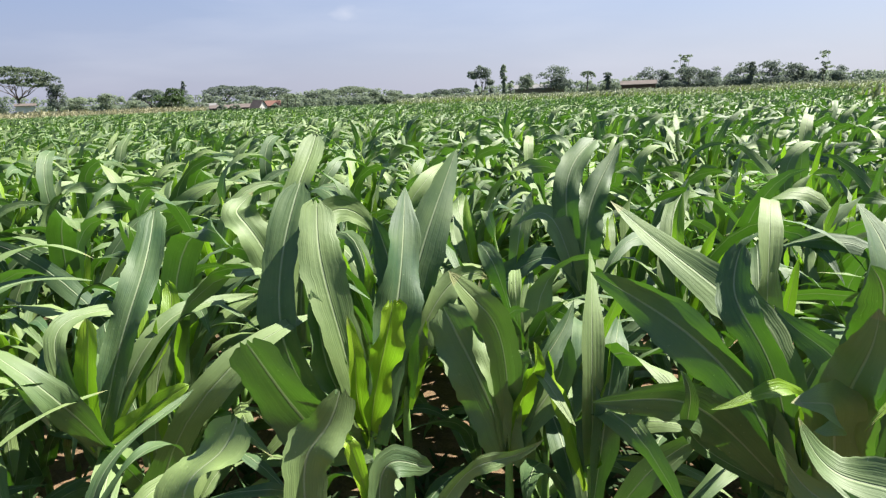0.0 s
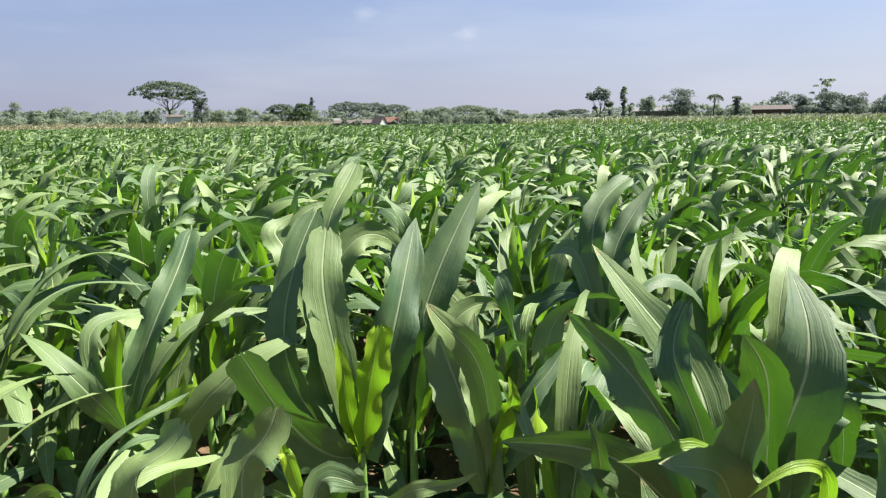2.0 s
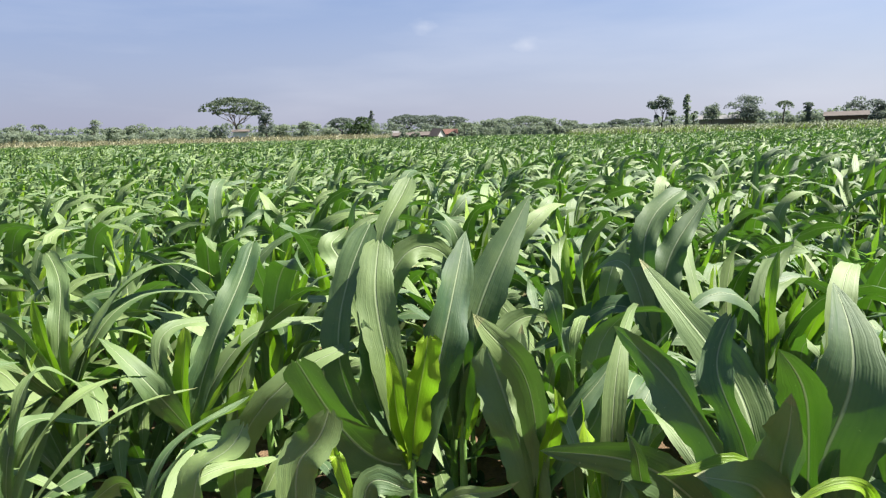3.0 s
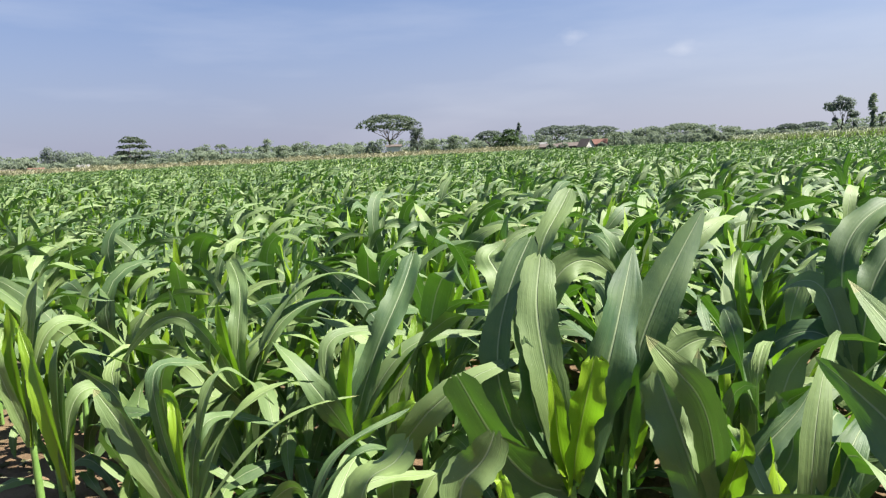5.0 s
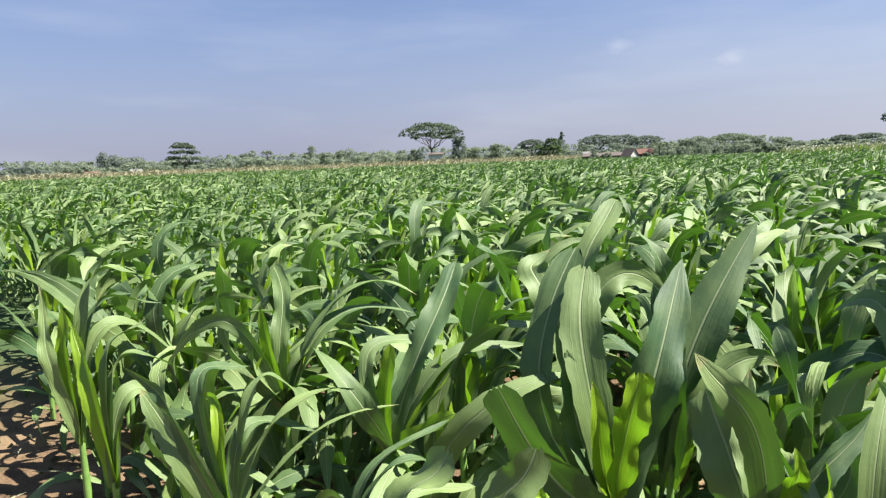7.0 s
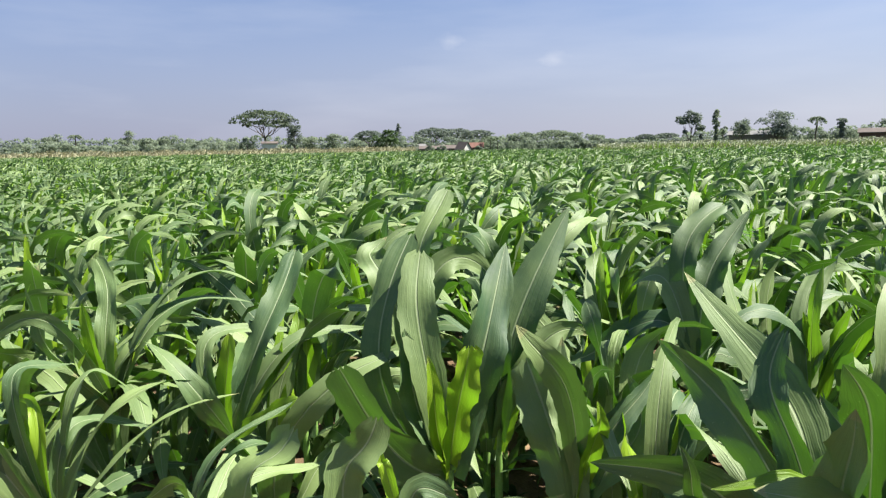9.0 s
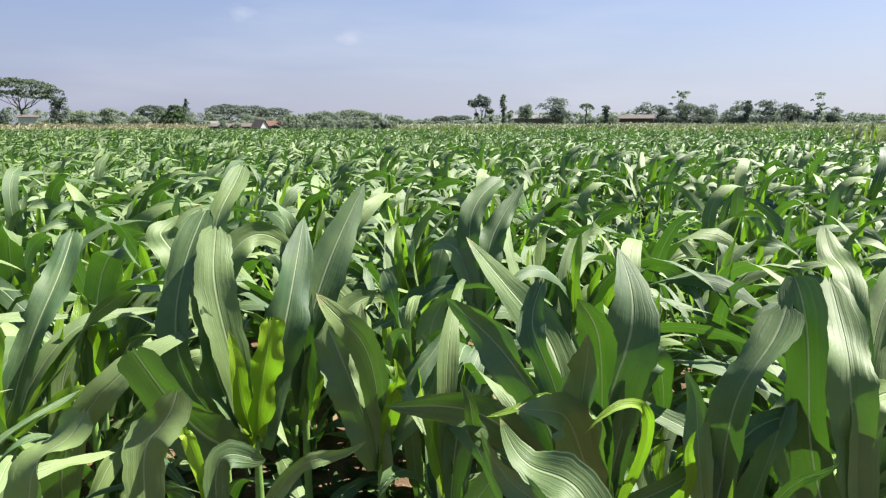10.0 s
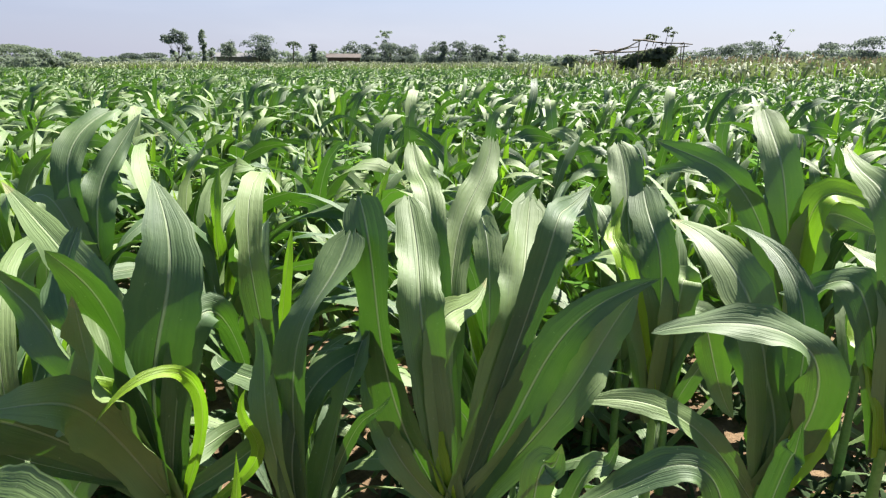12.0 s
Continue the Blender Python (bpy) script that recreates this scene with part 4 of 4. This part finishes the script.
    blobs = [(bx + lean[0] * bz / h, by + lean[1] * bz / h, bz, a, b) for bx, by, bz, a, b in blobs]
    tr = max(0.06, h * 0.022)
    z = np.linspace(-0.1, fork, 6)
    wood.add(*tube([(lean[0] * q / h + 0.02 * h * math.sin(q * 1.3 / h * 6) * 0.3, lean[1] * q / h, q) for q in z], np.linspace(tr * 1.25, tr * 0.75, 6), 8))
    if kind != "palm":
        start = np.array([lean[0] * fork / h, lean[1] * fork / h, fork * 0.96])
        s = np.linspace(0, 1, 6)[:, None]
        boughs = []
        for k in range(5 if kind in ("umbrella", "layered") else 3):
            a = k * 2.39996 + r.uniform(-0.3, 0.3)
            reach = R * r.uniform(0.22, 0.42) if kind != "column" else R * 0.1
            top = start + [reach * math.cos(a), reach * math.sin(a), (h * 0.70 - fork) * r.uniform(0.55, 0.85)]
            sp = start + (top - start) * s + r.normal(0, 0.012 * h, (6, 3)) * np.sin(math.pi * s)
            wood.add(*tube(sp, np.linspace(tr * 0.62, tr * 0.34, 6), 6))
            boughs.append(sp)
        for bx, by, bz, a, b in blobs[::3 if len(blobs) > 30 else 2]:
            end = np.array([bx, by, bz])
            near = min(boughs, key=lambda q: np.linalg.norm(q[-1] - end))
            root = near[r.integers(2, 6)]
            sp = root + (end - root) * s + np.array([0, 0, -0.10]) * np.linalg.norm(end - root) * s * (1 - s)
            wood.add(*tube(sp, np.linspace(tr * 0.30, tr * 0.07, 6), 4))
    part("trunk", wood, M_BARK, p)
    leafy = max(0.17, 0.094 * w ** 0.5)
    per = 14 if kind == "palm" else 45 if kind == "wispy" else int(max(40, min(170, 2200 / len(blobs))))
    part("crown", crown_geo(r, blobs, per, leafy), mat or M_TREE, p)
    return p


FAR = "dark green leafy tree of the distant treeline"
tree("rain_tree", "tall spreading umbrella-shaped tree beside a white house", -74.6, 147.2, 11.9, 13.0, "umbrella", 1, M_TREE_NEAR)
tree("tree", "thin sparse tree rising beside the umbrella tree", -68.3, 150.2, 11.4, 5.0, "wispy", 2, M_TREE_DARK)
tree("tree", "narrow dark tree below the umbrella tree", -68.0, 149.5, 8.6, 3.4, "round", 3, M_TREE_DARK)
tree("tree", "layered dark tree alone at the field edge", -103.6, 94.2, 7.2, 6.4, "layered", 4, M_TREE_NEAR)
tree("round_tree", "small dense rounded dark green tree at the field edge", -36.6, 124.7, 5.8, 6.4, "bush", 5, M_ROUND)
tree("cypress", "tall narrow conifer standing above the treeline", -51.1, 183.0, 8.9, 3.6, "conifer", 6, M_TREE_DARK)
tree("tree", "tree with split rounded crown on two bare trunks", 24.4, 148.2, 8.5, 6.0, "split", 7, M_TREE_DARK)
tree("column_tree", "lopped tree like a narrow leafy column", 29.5, 147.1, 8.8, 1.5, "column", 9, M_TREE_PALE)
tree("tree_stump", "short broken tree with few leaves", 31.1, 146.8, 5.3, 1.4, "wispy", 10, M_TREE_PALE)
tree("tree", "small round-crowned tree on bare trunk", 34.4, 146.0, 6.8, 3.9, "round", 11, bare=0.52)
tree("tree", "large full-crowned dark green tree", 41.8, 149.3, 9.2, 7.4, "round", 12, M_TREE_DARK)
tree("palm", "feathery palm above the bushes", 47.1, 142.5, 7.2, 2.6, "palm", 13)
tree("palm", "thin palm standing above the far treeline", -118.3, 135.7, 6.9, 2.6, "palm", 14)
tree("tree", "small dark upright tree near the brick shed", 50.0, 136.2, 6.0, 1.7, "column", 15, M_TREE_DARK)


def tree_line(seed, rows, mat):
    for i, (x, y, h, w, kind) in enumerate(rows):
        tree("tree", FAR if kind != "bush" else "low leafy bush of the distant treeline", x, y, h, w, kind, seed + i, mat, 0.18)


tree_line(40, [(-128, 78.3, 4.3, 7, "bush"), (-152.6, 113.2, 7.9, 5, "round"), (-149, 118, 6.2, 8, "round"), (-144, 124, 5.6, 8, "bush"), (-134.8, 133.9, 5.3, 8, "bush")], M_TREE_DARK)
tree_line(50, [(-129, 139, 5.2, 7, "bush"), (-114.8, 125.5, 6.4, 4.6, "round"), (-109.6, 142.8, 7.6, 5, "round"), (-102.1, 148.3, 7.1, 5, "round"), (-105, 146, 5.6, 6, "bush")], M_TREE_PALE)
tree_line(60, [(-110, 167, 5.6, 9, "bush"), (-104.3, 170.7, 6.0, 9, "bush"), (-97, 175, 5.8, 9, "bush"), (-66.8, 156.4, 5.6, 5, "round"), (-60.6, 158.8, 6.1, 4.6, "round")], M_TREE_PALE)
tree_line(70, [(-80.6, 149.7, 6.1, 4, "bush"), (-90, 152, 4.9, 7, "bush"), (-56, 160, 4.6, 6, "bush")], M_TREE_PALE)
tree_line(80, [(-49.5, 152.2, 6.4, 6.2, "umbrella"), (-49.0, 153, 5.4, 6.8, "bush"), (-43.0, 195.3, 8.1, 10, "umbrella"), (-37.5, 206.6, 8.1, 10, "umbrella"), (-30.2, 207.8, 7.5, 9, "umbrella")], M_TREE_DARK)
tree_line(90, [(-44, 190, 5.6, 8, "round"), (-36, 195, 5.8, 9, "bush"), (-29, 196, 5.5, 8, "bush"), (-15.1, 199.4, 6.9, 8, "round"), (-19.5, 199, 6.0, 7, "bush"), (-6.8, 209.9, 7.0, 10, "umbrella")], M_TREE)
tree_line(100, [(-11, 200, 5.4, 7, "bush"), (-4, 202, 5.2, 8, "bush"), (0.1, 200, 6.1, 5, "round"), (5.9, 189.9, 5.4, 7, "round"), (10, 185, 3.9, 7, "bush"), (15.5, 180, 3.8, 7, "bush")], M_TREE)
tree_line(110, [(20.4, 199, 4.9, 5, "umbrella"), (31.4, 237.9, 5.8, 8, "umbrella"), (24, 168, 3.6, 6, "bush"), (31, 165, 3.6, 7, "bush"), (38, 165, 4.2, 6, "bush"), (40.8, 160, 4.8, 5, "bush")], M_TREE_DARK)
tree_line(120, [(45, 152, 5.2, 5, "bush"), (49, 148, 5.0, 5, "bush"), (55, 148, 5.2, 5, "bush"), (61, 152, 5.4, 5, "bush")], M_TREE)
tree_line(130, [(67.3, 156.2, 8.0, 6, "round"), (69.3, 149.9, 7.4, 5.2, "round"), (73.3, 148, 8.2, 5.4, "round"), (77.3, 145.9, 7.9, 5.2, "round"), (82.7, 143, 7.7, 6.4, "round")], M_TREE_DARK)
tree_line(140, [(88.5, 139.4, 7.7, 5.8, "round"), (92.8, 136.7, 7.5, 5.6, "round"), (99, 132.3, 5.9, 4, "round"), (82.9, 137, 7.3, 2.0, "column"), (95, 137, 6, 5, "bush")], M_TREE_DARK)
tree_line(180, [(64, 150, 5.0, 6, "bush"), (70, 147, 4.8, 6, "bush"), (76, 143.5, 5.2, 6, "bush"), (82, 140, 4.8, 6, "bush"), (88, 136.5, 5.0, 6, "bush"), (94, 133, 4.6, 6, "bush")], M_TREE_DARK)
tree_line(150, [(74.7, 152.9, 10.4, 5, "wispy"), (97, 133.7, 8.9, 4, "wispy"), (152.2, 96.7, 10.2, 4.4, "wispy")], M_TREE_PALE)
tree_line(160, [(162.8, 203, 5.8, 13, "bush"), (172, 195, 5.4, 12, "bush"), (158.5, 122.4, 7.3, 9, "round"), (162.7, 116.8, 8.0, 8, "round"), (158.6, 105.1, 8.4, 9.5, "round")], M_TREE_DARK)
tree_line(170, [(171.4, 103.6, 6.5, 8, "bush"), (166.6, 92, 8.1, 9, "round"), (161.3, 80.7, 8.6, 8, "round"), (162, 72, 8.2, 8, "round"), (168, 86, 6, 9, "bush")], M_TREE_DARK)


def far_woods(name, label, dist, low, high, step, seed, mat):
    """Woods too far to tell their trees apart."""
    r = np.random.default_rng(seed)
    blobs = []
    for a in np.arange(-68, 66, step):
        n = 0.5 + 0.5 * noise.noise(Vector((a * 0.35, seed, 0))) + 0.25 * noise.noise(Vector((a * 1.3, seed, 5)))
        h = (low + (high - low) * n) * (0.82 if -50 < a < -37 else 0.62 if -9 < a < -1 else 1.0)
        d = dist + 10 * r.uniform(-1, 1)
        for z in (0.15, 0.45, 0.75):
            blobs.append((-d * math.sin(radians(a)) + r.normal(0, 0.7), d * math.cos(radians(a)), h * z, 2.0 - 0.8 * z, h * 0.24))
    ob = new(name, crown_geo(r, blobs, 75, 0.36).mesh(name, mat))
    tagged(ob, label, "woods", kind="stuff")


# no air haze here: both belts look hazy through their paled leaf colours
far_woods("far_woods", "grey-green woods along the horizon, haze painted into their leaf colour", 228, 5.0, 7.8, 0.42, 5, M_TREE_PALE)
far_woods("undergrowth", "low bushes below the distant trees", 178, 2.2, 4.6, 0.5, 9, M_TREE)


# ---- houses of the village ----
def box(sx, sy, sz, at_=(0, 0, 0)):
    g = Geo()
    x, y, z = sx / 2, sy / 2, sz
    v = np.array([(-x, -y, 0), (x, -y, 0), (x, y, 0), (-x, y, 0), (-x, -y, z), (x, -y, z), (x, y, z), (-x, y, z)]) + at_
    g.add(v, np.array([(0, 3, 2, 1), (4, 5, 6, 7), (0, 1, 5, 4), (1, 2, 6, 5), (2, 3, 7, 6), (3, 0, 4, 7)]))
    return g


def house(label, x, y, turn, L, W, H, rise_, wall, roof, name="house"):
    """A small house with a gabled roof along its length, door and shutters in the front."""
    p = empty(name, x, y)
    p.rotation_euler = (0, 0, radians(turn))
    tagged(p, label, "house")
    part("wall", box(L, W, H), wall, p, smooth=False)
    for s in (-1, 1):
        g = Geo()
        q = s * (L / 2 - 0.06)
        v = np.array([(q - 0.06, -W / 2, H), (q - 0.06, W / 2, H), (q - 0.06, 0.02, H + rise_), (q - 0.06, -0.02, H + rise_),
                      (q + 0.06, -W / 2, H), (q + 0.06, W / 2, H), (q + 0.06, 0.02, H + rise_), (q + 0.06, -0.02, H + rise_)])
        g.add(v, np.array([(0, 3, 2, 1), (4, 5, 6, 7), (1, 2, 6, 5), (0, 4, 7, 3)]))
        part("gable", g, wall, p, smooth=False)
        g = Geo()
        o, k = 0.28, rise_ / (W / 2)
        e = W / 2 + o
        v = np.array([(-L / 2 - o, s * 0.0, H + rise_ + 0.06), (L / 2 + o, s * 0.0, H + rise_ + 0.06), (L / 2 + o, s * e, H - o * k + 0.06), (-L / 2 - o, s * e, H - o * k + 0.06)])
        g.add(np.concatenate([v, v + [0, 0, 0.12]]), np.array([(0, 1, 2, 3), (4, 7, 6, 5), (0, 4, 5, 1), (1, 5, 6, 2), (2, 6, 7, 3), (3, 7, 4, 0)]))
        part("roof", g, roof, p, smooth=False)
    part("door", box(0.9, 0.06, min(2.0, H - 0.2), (L * 0.1, -W / 2 - 0.032, 0)), M_DARKWOOD, p, "dark wooden door", False)
    for k in (-0.3, 0.36):
        part("window", box(0.9, 0.06, 1.0, (L * k, -W / 2 - 0.032, H * 0.38)), M_DARKWOOD, p, "dark shuttered window", False)
    return p


house("small white-walled house with tiled roof below the umbrella tree", -71.2, 142.8, 26, 3.4, 2.6, 3.4, 0.4, M_PLASTER, M_OLDTILE)
house("long low house with weathered brown tiled roof", -42.3, 161.0, 14, 5.0, 4, 1.2, 0.55, M_CREAM, M_OLDTILE)
house("low house with pale sheet roof in the village", -40.5, 167.0, 14, 4, 4, 2.0, 0.7, M_CREAM, M_SHEET)
house("long low house with old brown tiles", -36.6, 161.5, 12, 4.6, 4, 1.5, 0.65, M_CREAM, M_OLDTILE)
house("brown-roofed house among the village trees", -32.2, 163.5, 10, 4.2, 4, 1.5, 0.8, M_CREAM, M_OLDTILE)
house("house with bright white gable end facing the field", -27.4, 160.0, 142, 3.0, 2.5, 1.4, 1.6, M_PLASTER, M_OLDTILE)
house("small house with red tiled roof", -24.6, 164.0, 8, 3.2, 3.6, 1.7, 1.1, M_CREAM, M_TILE)
house("brown-roofed house at the edge of the woods", -125.0, 82.6, 57, 3.6, 4, 1.3, 0.7, M_CREAM, M_OLDTILE)
house("brown-roofed house among bushes", -122.0, 87.0, 55, 2.4, 3, 1.2, 0.9, M_CREAM, M_TILE)
house("white house half hidden by trees", -117.2, 93.6, 51, 1.8, 3, 1.6, 0.7, M_CREAM, M_SHEET)
house("low pale house beside the lone tree", -110.5, 100.5, 48, 3, 3, 1.3, 0.5, M_CREAM, M_SHEET)
house("brick shed with tiled roof before the dark trees", 53.8, 129.6, -22, 6.6, 4, 3.1, 0.7, M_BRICK, M_OLDTILE, "shed")
house("long pale grey house behind the full-crowned tree", 39.6, 154.5, -15, 11.5, 4, 3.4, 0.8, M_CREAM, M_SHEET)
tree("banana_plant", "banana plant with broad pale leaves by the houses", -21.0, 162.5, 4.8, 4.0, "palm", 201, M_TREE_PALE)
tree("banana_plant", "banana plant with broad pale leaves by the houses", -19.2, 163.0, 4.4, 3.6, "palm", 202, M_TREE_PALE)
for i, a in enumerate((-0.8, -2.0, -3.1, -4.3, -5.4, -6.6)):
    tree("shrub", "green shrub of the hedge between two fields", 92 * math.sin(radians(-a)), 92 * math.cos(radians(a)), 2.9 - 0.08 * i, 2.2, "bush", 210 + i, M_TREE)
tree("shrub", "dense dark green shrub between corn fields", 30.1, 33.4, 2.7, 1.7, "bush", 220, M_TREE)
tree("shrub", "dense dark green shrub between corn fields", 30.9, 32.6, 2.4, 1.3, "bush", 221, M_TREE)

for i in range(17):
    a = 45.0 + i * 1.05 + 0.3 * math.sin(i * 2.1)
    d = 139 + 2 * math.sin(i * 1.7)
    tree("shrub", "low green shrub before the village houses", -d * math.sin(radians(a)), d * math.cos(radians(a)), 2.1 + 0.5 * math.sin(i * 2.9), 2.2, "bush", 230 + i, M_TREE_PALE if i % 2 else M_TREE)
for i, a in enumerate((8.3, 11.6, 12.7, 14.2, 16.4)):
    tree("shrub", "low green shrub before the village houses", -158 * math.sin(radians(a)), 158 * math.cos(radians(a)), 2.3 + 0.2 * i, 2.0, "bush", 250 + i, M_TREE)
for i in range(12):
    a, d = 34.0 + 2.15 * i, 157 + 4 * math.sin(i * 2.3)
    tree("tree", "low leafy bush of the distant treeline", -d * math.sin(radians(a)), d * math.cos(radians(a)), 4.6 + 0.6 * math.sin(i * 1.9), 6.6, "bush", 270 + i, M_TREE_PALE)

# ---- bamboo shelter overgrown by a creeper ----
def shelter():
    p = empty("bamboo_shelter", 23.9, 21.6)
    p.rotation_euler = (0, 0, radians(-47))
    tagged(p, "weathered bamboo frame shelter overgrown by a dark creeper", "shelter")

    def pole(name, a, b, r=0.038):
        g = Geo()
        s = np.linspace(0, 1, 6)[:, None]
        g.add(*tube(np.array(a) + (np.array(b) - np.array(a)) * s + np.array([0, 0, 1]) * 0.03 * np.sin(s * 9), [r * (1.1 - 0.1 * i) for i in range(6)], 7))
        part(name, g, M_BAMBOO, p)

    for x, h in ((-1.75, 2.15), (-1.15, 2.25), (-0.1, 2.65), (1.85, 2.45)):
        pole("post", (x, 0, 0), (x, 0, h))
        pole("post", (x + 0.1, 2.0, 0), (x, 2.0, h * 0.97))
    pole("beam", (-2.3, 0, 2.20), (-0.9, 0, 2.16), 0.035)
    pole("beam", (-1.2, 0, 2.12), (-0.05, 0, 2.60), 0.038)
    pole("beam", (-0.4, 0, 2.66), (2.2, 0, 2.44))
    pole("beam", (-2.1, 0.1, 2.06), (-0.1, 0.1, 2.36), 0.032)
    pole("beam", (-2.2, 2.0, 2.05), (2.2, 2.0, 2.42))
    for x in (-1.7, -0.1, 0.9, 1.8):
        pole("cross_pole", (x, -0.25, 2.5 + 0.2 * min(x, 0)), (x, 2.2, 2.5 + 0.2 * min(x, 0)), 0.032)


shelter()


def creeper():
    r = np.random.default_rng(77)
    p = empty("creeper", 23.9, 21.6)
    p.rotation_euler = (0, 0, radians(-47))
    tagged(p, "dark climbing plant hanging thickly from the bamboo frame", "climber")
    g = Geo()
    for x in (0.1, 0.5, 0.8):
        g.add(*tube([(x, 0.3, 0), (x + 0.1, 0.35, 0.9), (x, 0.4, 1.8), (x + 0.15, 0.5, 2.5)], [0.035, 0.03, 0.025, 0.02], 6))
    part("stem", g, M_BARK, p)
    blobs = []
    for i in range(60):
        x = -0.7 + 2.15 * i / 59 + r.normal(0, 0.05)
        blobs.append((x, r.uniform(0.1, 1.5), r.uniform(1.70, 2.02) + 0.20 * x, 0.28, 0.17))
    blobs += [(r.uniform(-0.85, -0.35), r.uniform(0.1, 0.9), r.uniform(0.9, 1.9), 0.26, 0.3) for _ in range(12)]
    blobs += [(r.uniform(0.75, 1.15), r.uniform(0.1, 0.9), r.uniform(1.5, 1.9), 0.27, 0.24) for _ in range(8)]
    part("foliage", crown_geo(r, blobs, 190, 0.075), M_CREEPER, p)
    for x, z in ((0.35, 2.85), (0.6, 2.8), (1.15, 3.15), (1.4, 2.95)):
        k = Geo()
        k.add(*tube([(x - 0.1, 0.4, 2.4), (x - 0.03, 0.4, z - 0.15), (x, 0.4, z)], [0.018, 0.014, 0.01], 5))
        shoot = part("shoot", k, M_BARK, p)
        part("leaves", crown_geo(r, [(x, 0.4, z, 0.20, 0.08), (x - 0.12, 0.45, z - 0.12, 0.14, 0.06)], 26, 0.075), M_CREEPER, shoot)


creeper()


# ---- weeds between the corn ----
def weed(x, y, h, seed):
    r = np.random.default_rng(seed)
    p = empty("weed", x, y)
    tagged(p, "bright green branching weed among the corn", "weed")
    g = Geo()
    g.add(*tube([(0, 0, -0.02), (0.02, 0, h * 0.5), (0.05, 0.02, h)], [0.009, 0.007, 0.003], 6))
    part("stem", g, M_STALK, p)
    for i in range(9):
        a, z = i * 2.4 + r.normal(0, 0.2), h * (0.35 + 0.065 * i)
        g, k = Geo(), Geo()
        g.add(*tube([(0.03, 0.01, z), (0.02 + 0.12 * math.cos(a), 0.12 * math.sin(a), z + 0.08), (0.02 + 0.2 * math.cos(a), 0.2 * math.sin(a), z + 0.10)], [0.004, 0.003, 0.002], 4))
        twig = part("twig", g, M_STALK, p)
        for j in range(9):
            t = 0.3 + 0.7 * j / 8
            c = np.array([0.02 + 0.2 * t * math.cos(a), 0.2 * t * math.sin(a), z + 0.10 * t])
            b = a + (1.1 if j % 2 else -1.1) + r.normal(0, 0.3)
            d = np.array([math.cos(b), math.sin(b), r.uniform(-0.3, 0.5)])
            sp = c + np.linspace(0, 0.075, 5)[:, None] * unit(d)
            k.add(*blade(sp, 0.035, (-math.sin(b), math.cos(b), 0), 3, 0.2, 0.05, 0, j))
        part("leaves", k, M_WEED, twig)


for i, (x, y, h) in enumerate(((1.55, 3.2, 1.1), (1.8, 3.5, 1.0), (2.1, 1.6, 1.05), (2.3, 1.75, 1.0), (2.9, 2.4, 1.05), (0.95, 4.2, 1.05), (3.4, 1.9, 1.1))):
    weed(x, y, h, 300 + i)


# ---- small weeds on the ground under the corn ----
def undergrowth_near():
    r = np.random.default_rng(61)
    g = Geo()
    n = 0
    while n < 680:
        x, y = r.uniform(-2.6, 3.0), r.uniform(-0.6, 2.6)
        if not in_field(x, y) or math.hypot(x - 0.1, y + 0.1) < 0.5:
            continue
        n += 1
        for j in range(7):
            a, e, L = r.uniform(0, 6.28), r.uniform(0.3, 1.3), r.uniform(0.05, 0.17)
            q = np.linspace(0, 1, 5)[:, None]
            sp = np.array([x, y, -0.01]) + L * (np.array([math.cos(a), math.sin(a), 0]) * math.cos(e) * q + np.array([0, 0, 1.0]) * (math.sin(e) * q - 0.35 * q ** 2))
            g.add(*blade(sp, r.uniform(0.012, 0.04), (-math.sin(a), math.cos(a), 0), 3, 0.2, 0.1, 0, j))
    tagged(new("low_weeds", g.mesh("low_weeds", M_ROUND)), "small green weeds on the ground between corn stalks", "weeds", kind="stuff")


undergrowth_near()


# ---- clods and straw on the bare soil beside the field ----
def litter():
    r = np.random.default_rng(88)
    clods, straw = Geo(), Geo()
    n = 0
    while n < 420:
        x, y = r.uniform(-4.2, -0.4), r.uniform(-0.6, 2.2)
        if in_field(x - 0.1, y - 0.12):
            continue
        n += 1
        z, k = 0.0, r.uniform(0.008, 0.028)
        v = unit(r.normal(size=(6, 3)) * 0.3 + np.array([(1, 0, 0), (0, 1, 0), (-1, 0, 0), (0, -1, 0), (0, 0, 0.8), (0, 0, -0.8)])) * k * r.uniform(0.7, 1.2, (6, 1))
        q = np.array([(0, 1, 4, 4), (1, 2, 4, 4), (2, 3, 4, 4), (3, 0, 4, 4), (1, 0, 5, 5), (2, 1, 5, 5), (3, 2, 5, 5), (0, 3, 5, 5)])
        tri = v[q[:, :3]]
        mid = (tri[:, 1] + tri[:, 2]) / 2
        quads = np.stack([tri[:, 0], tri[:, 1], mid, tri[:, 2]], 1).reshape(-1, 3) + [x, y, z + k * 0.4]
        clods.add(quads, np.arange(len(quads)).reshape(-1, 4))
        if n % 3 == 0:
            a, L = r.uniform(0, 6.28), r.uniform(0.06, 0.22)
            s = np.linspace(0, 1, 4)[:, None]
            sp = np.array([x + 0.1, y, 0.012]) + np.array([math.cos(a), math.sin(a), 0.0]) * L * s + np.array([0, 0, 0.03]) * s * (1 - s)
            straw.add(*blade(sp, r.uniform(0.006, 0.02), (-math.sin(a), math.cos(a), 0.2), 3, 0.2))
    tagged(new("soil_clods", clods.mesh("soil_clods", M_SOIL)), "loose reddish brown clods on the bare soil", "soil", kind="stuff")
    tagged(new("straw_litter", straw.mesh("straw_litter", M_DRY)), "dry straw and leaf scraps on the bare soil", "straw", kind="stuff")


litter()
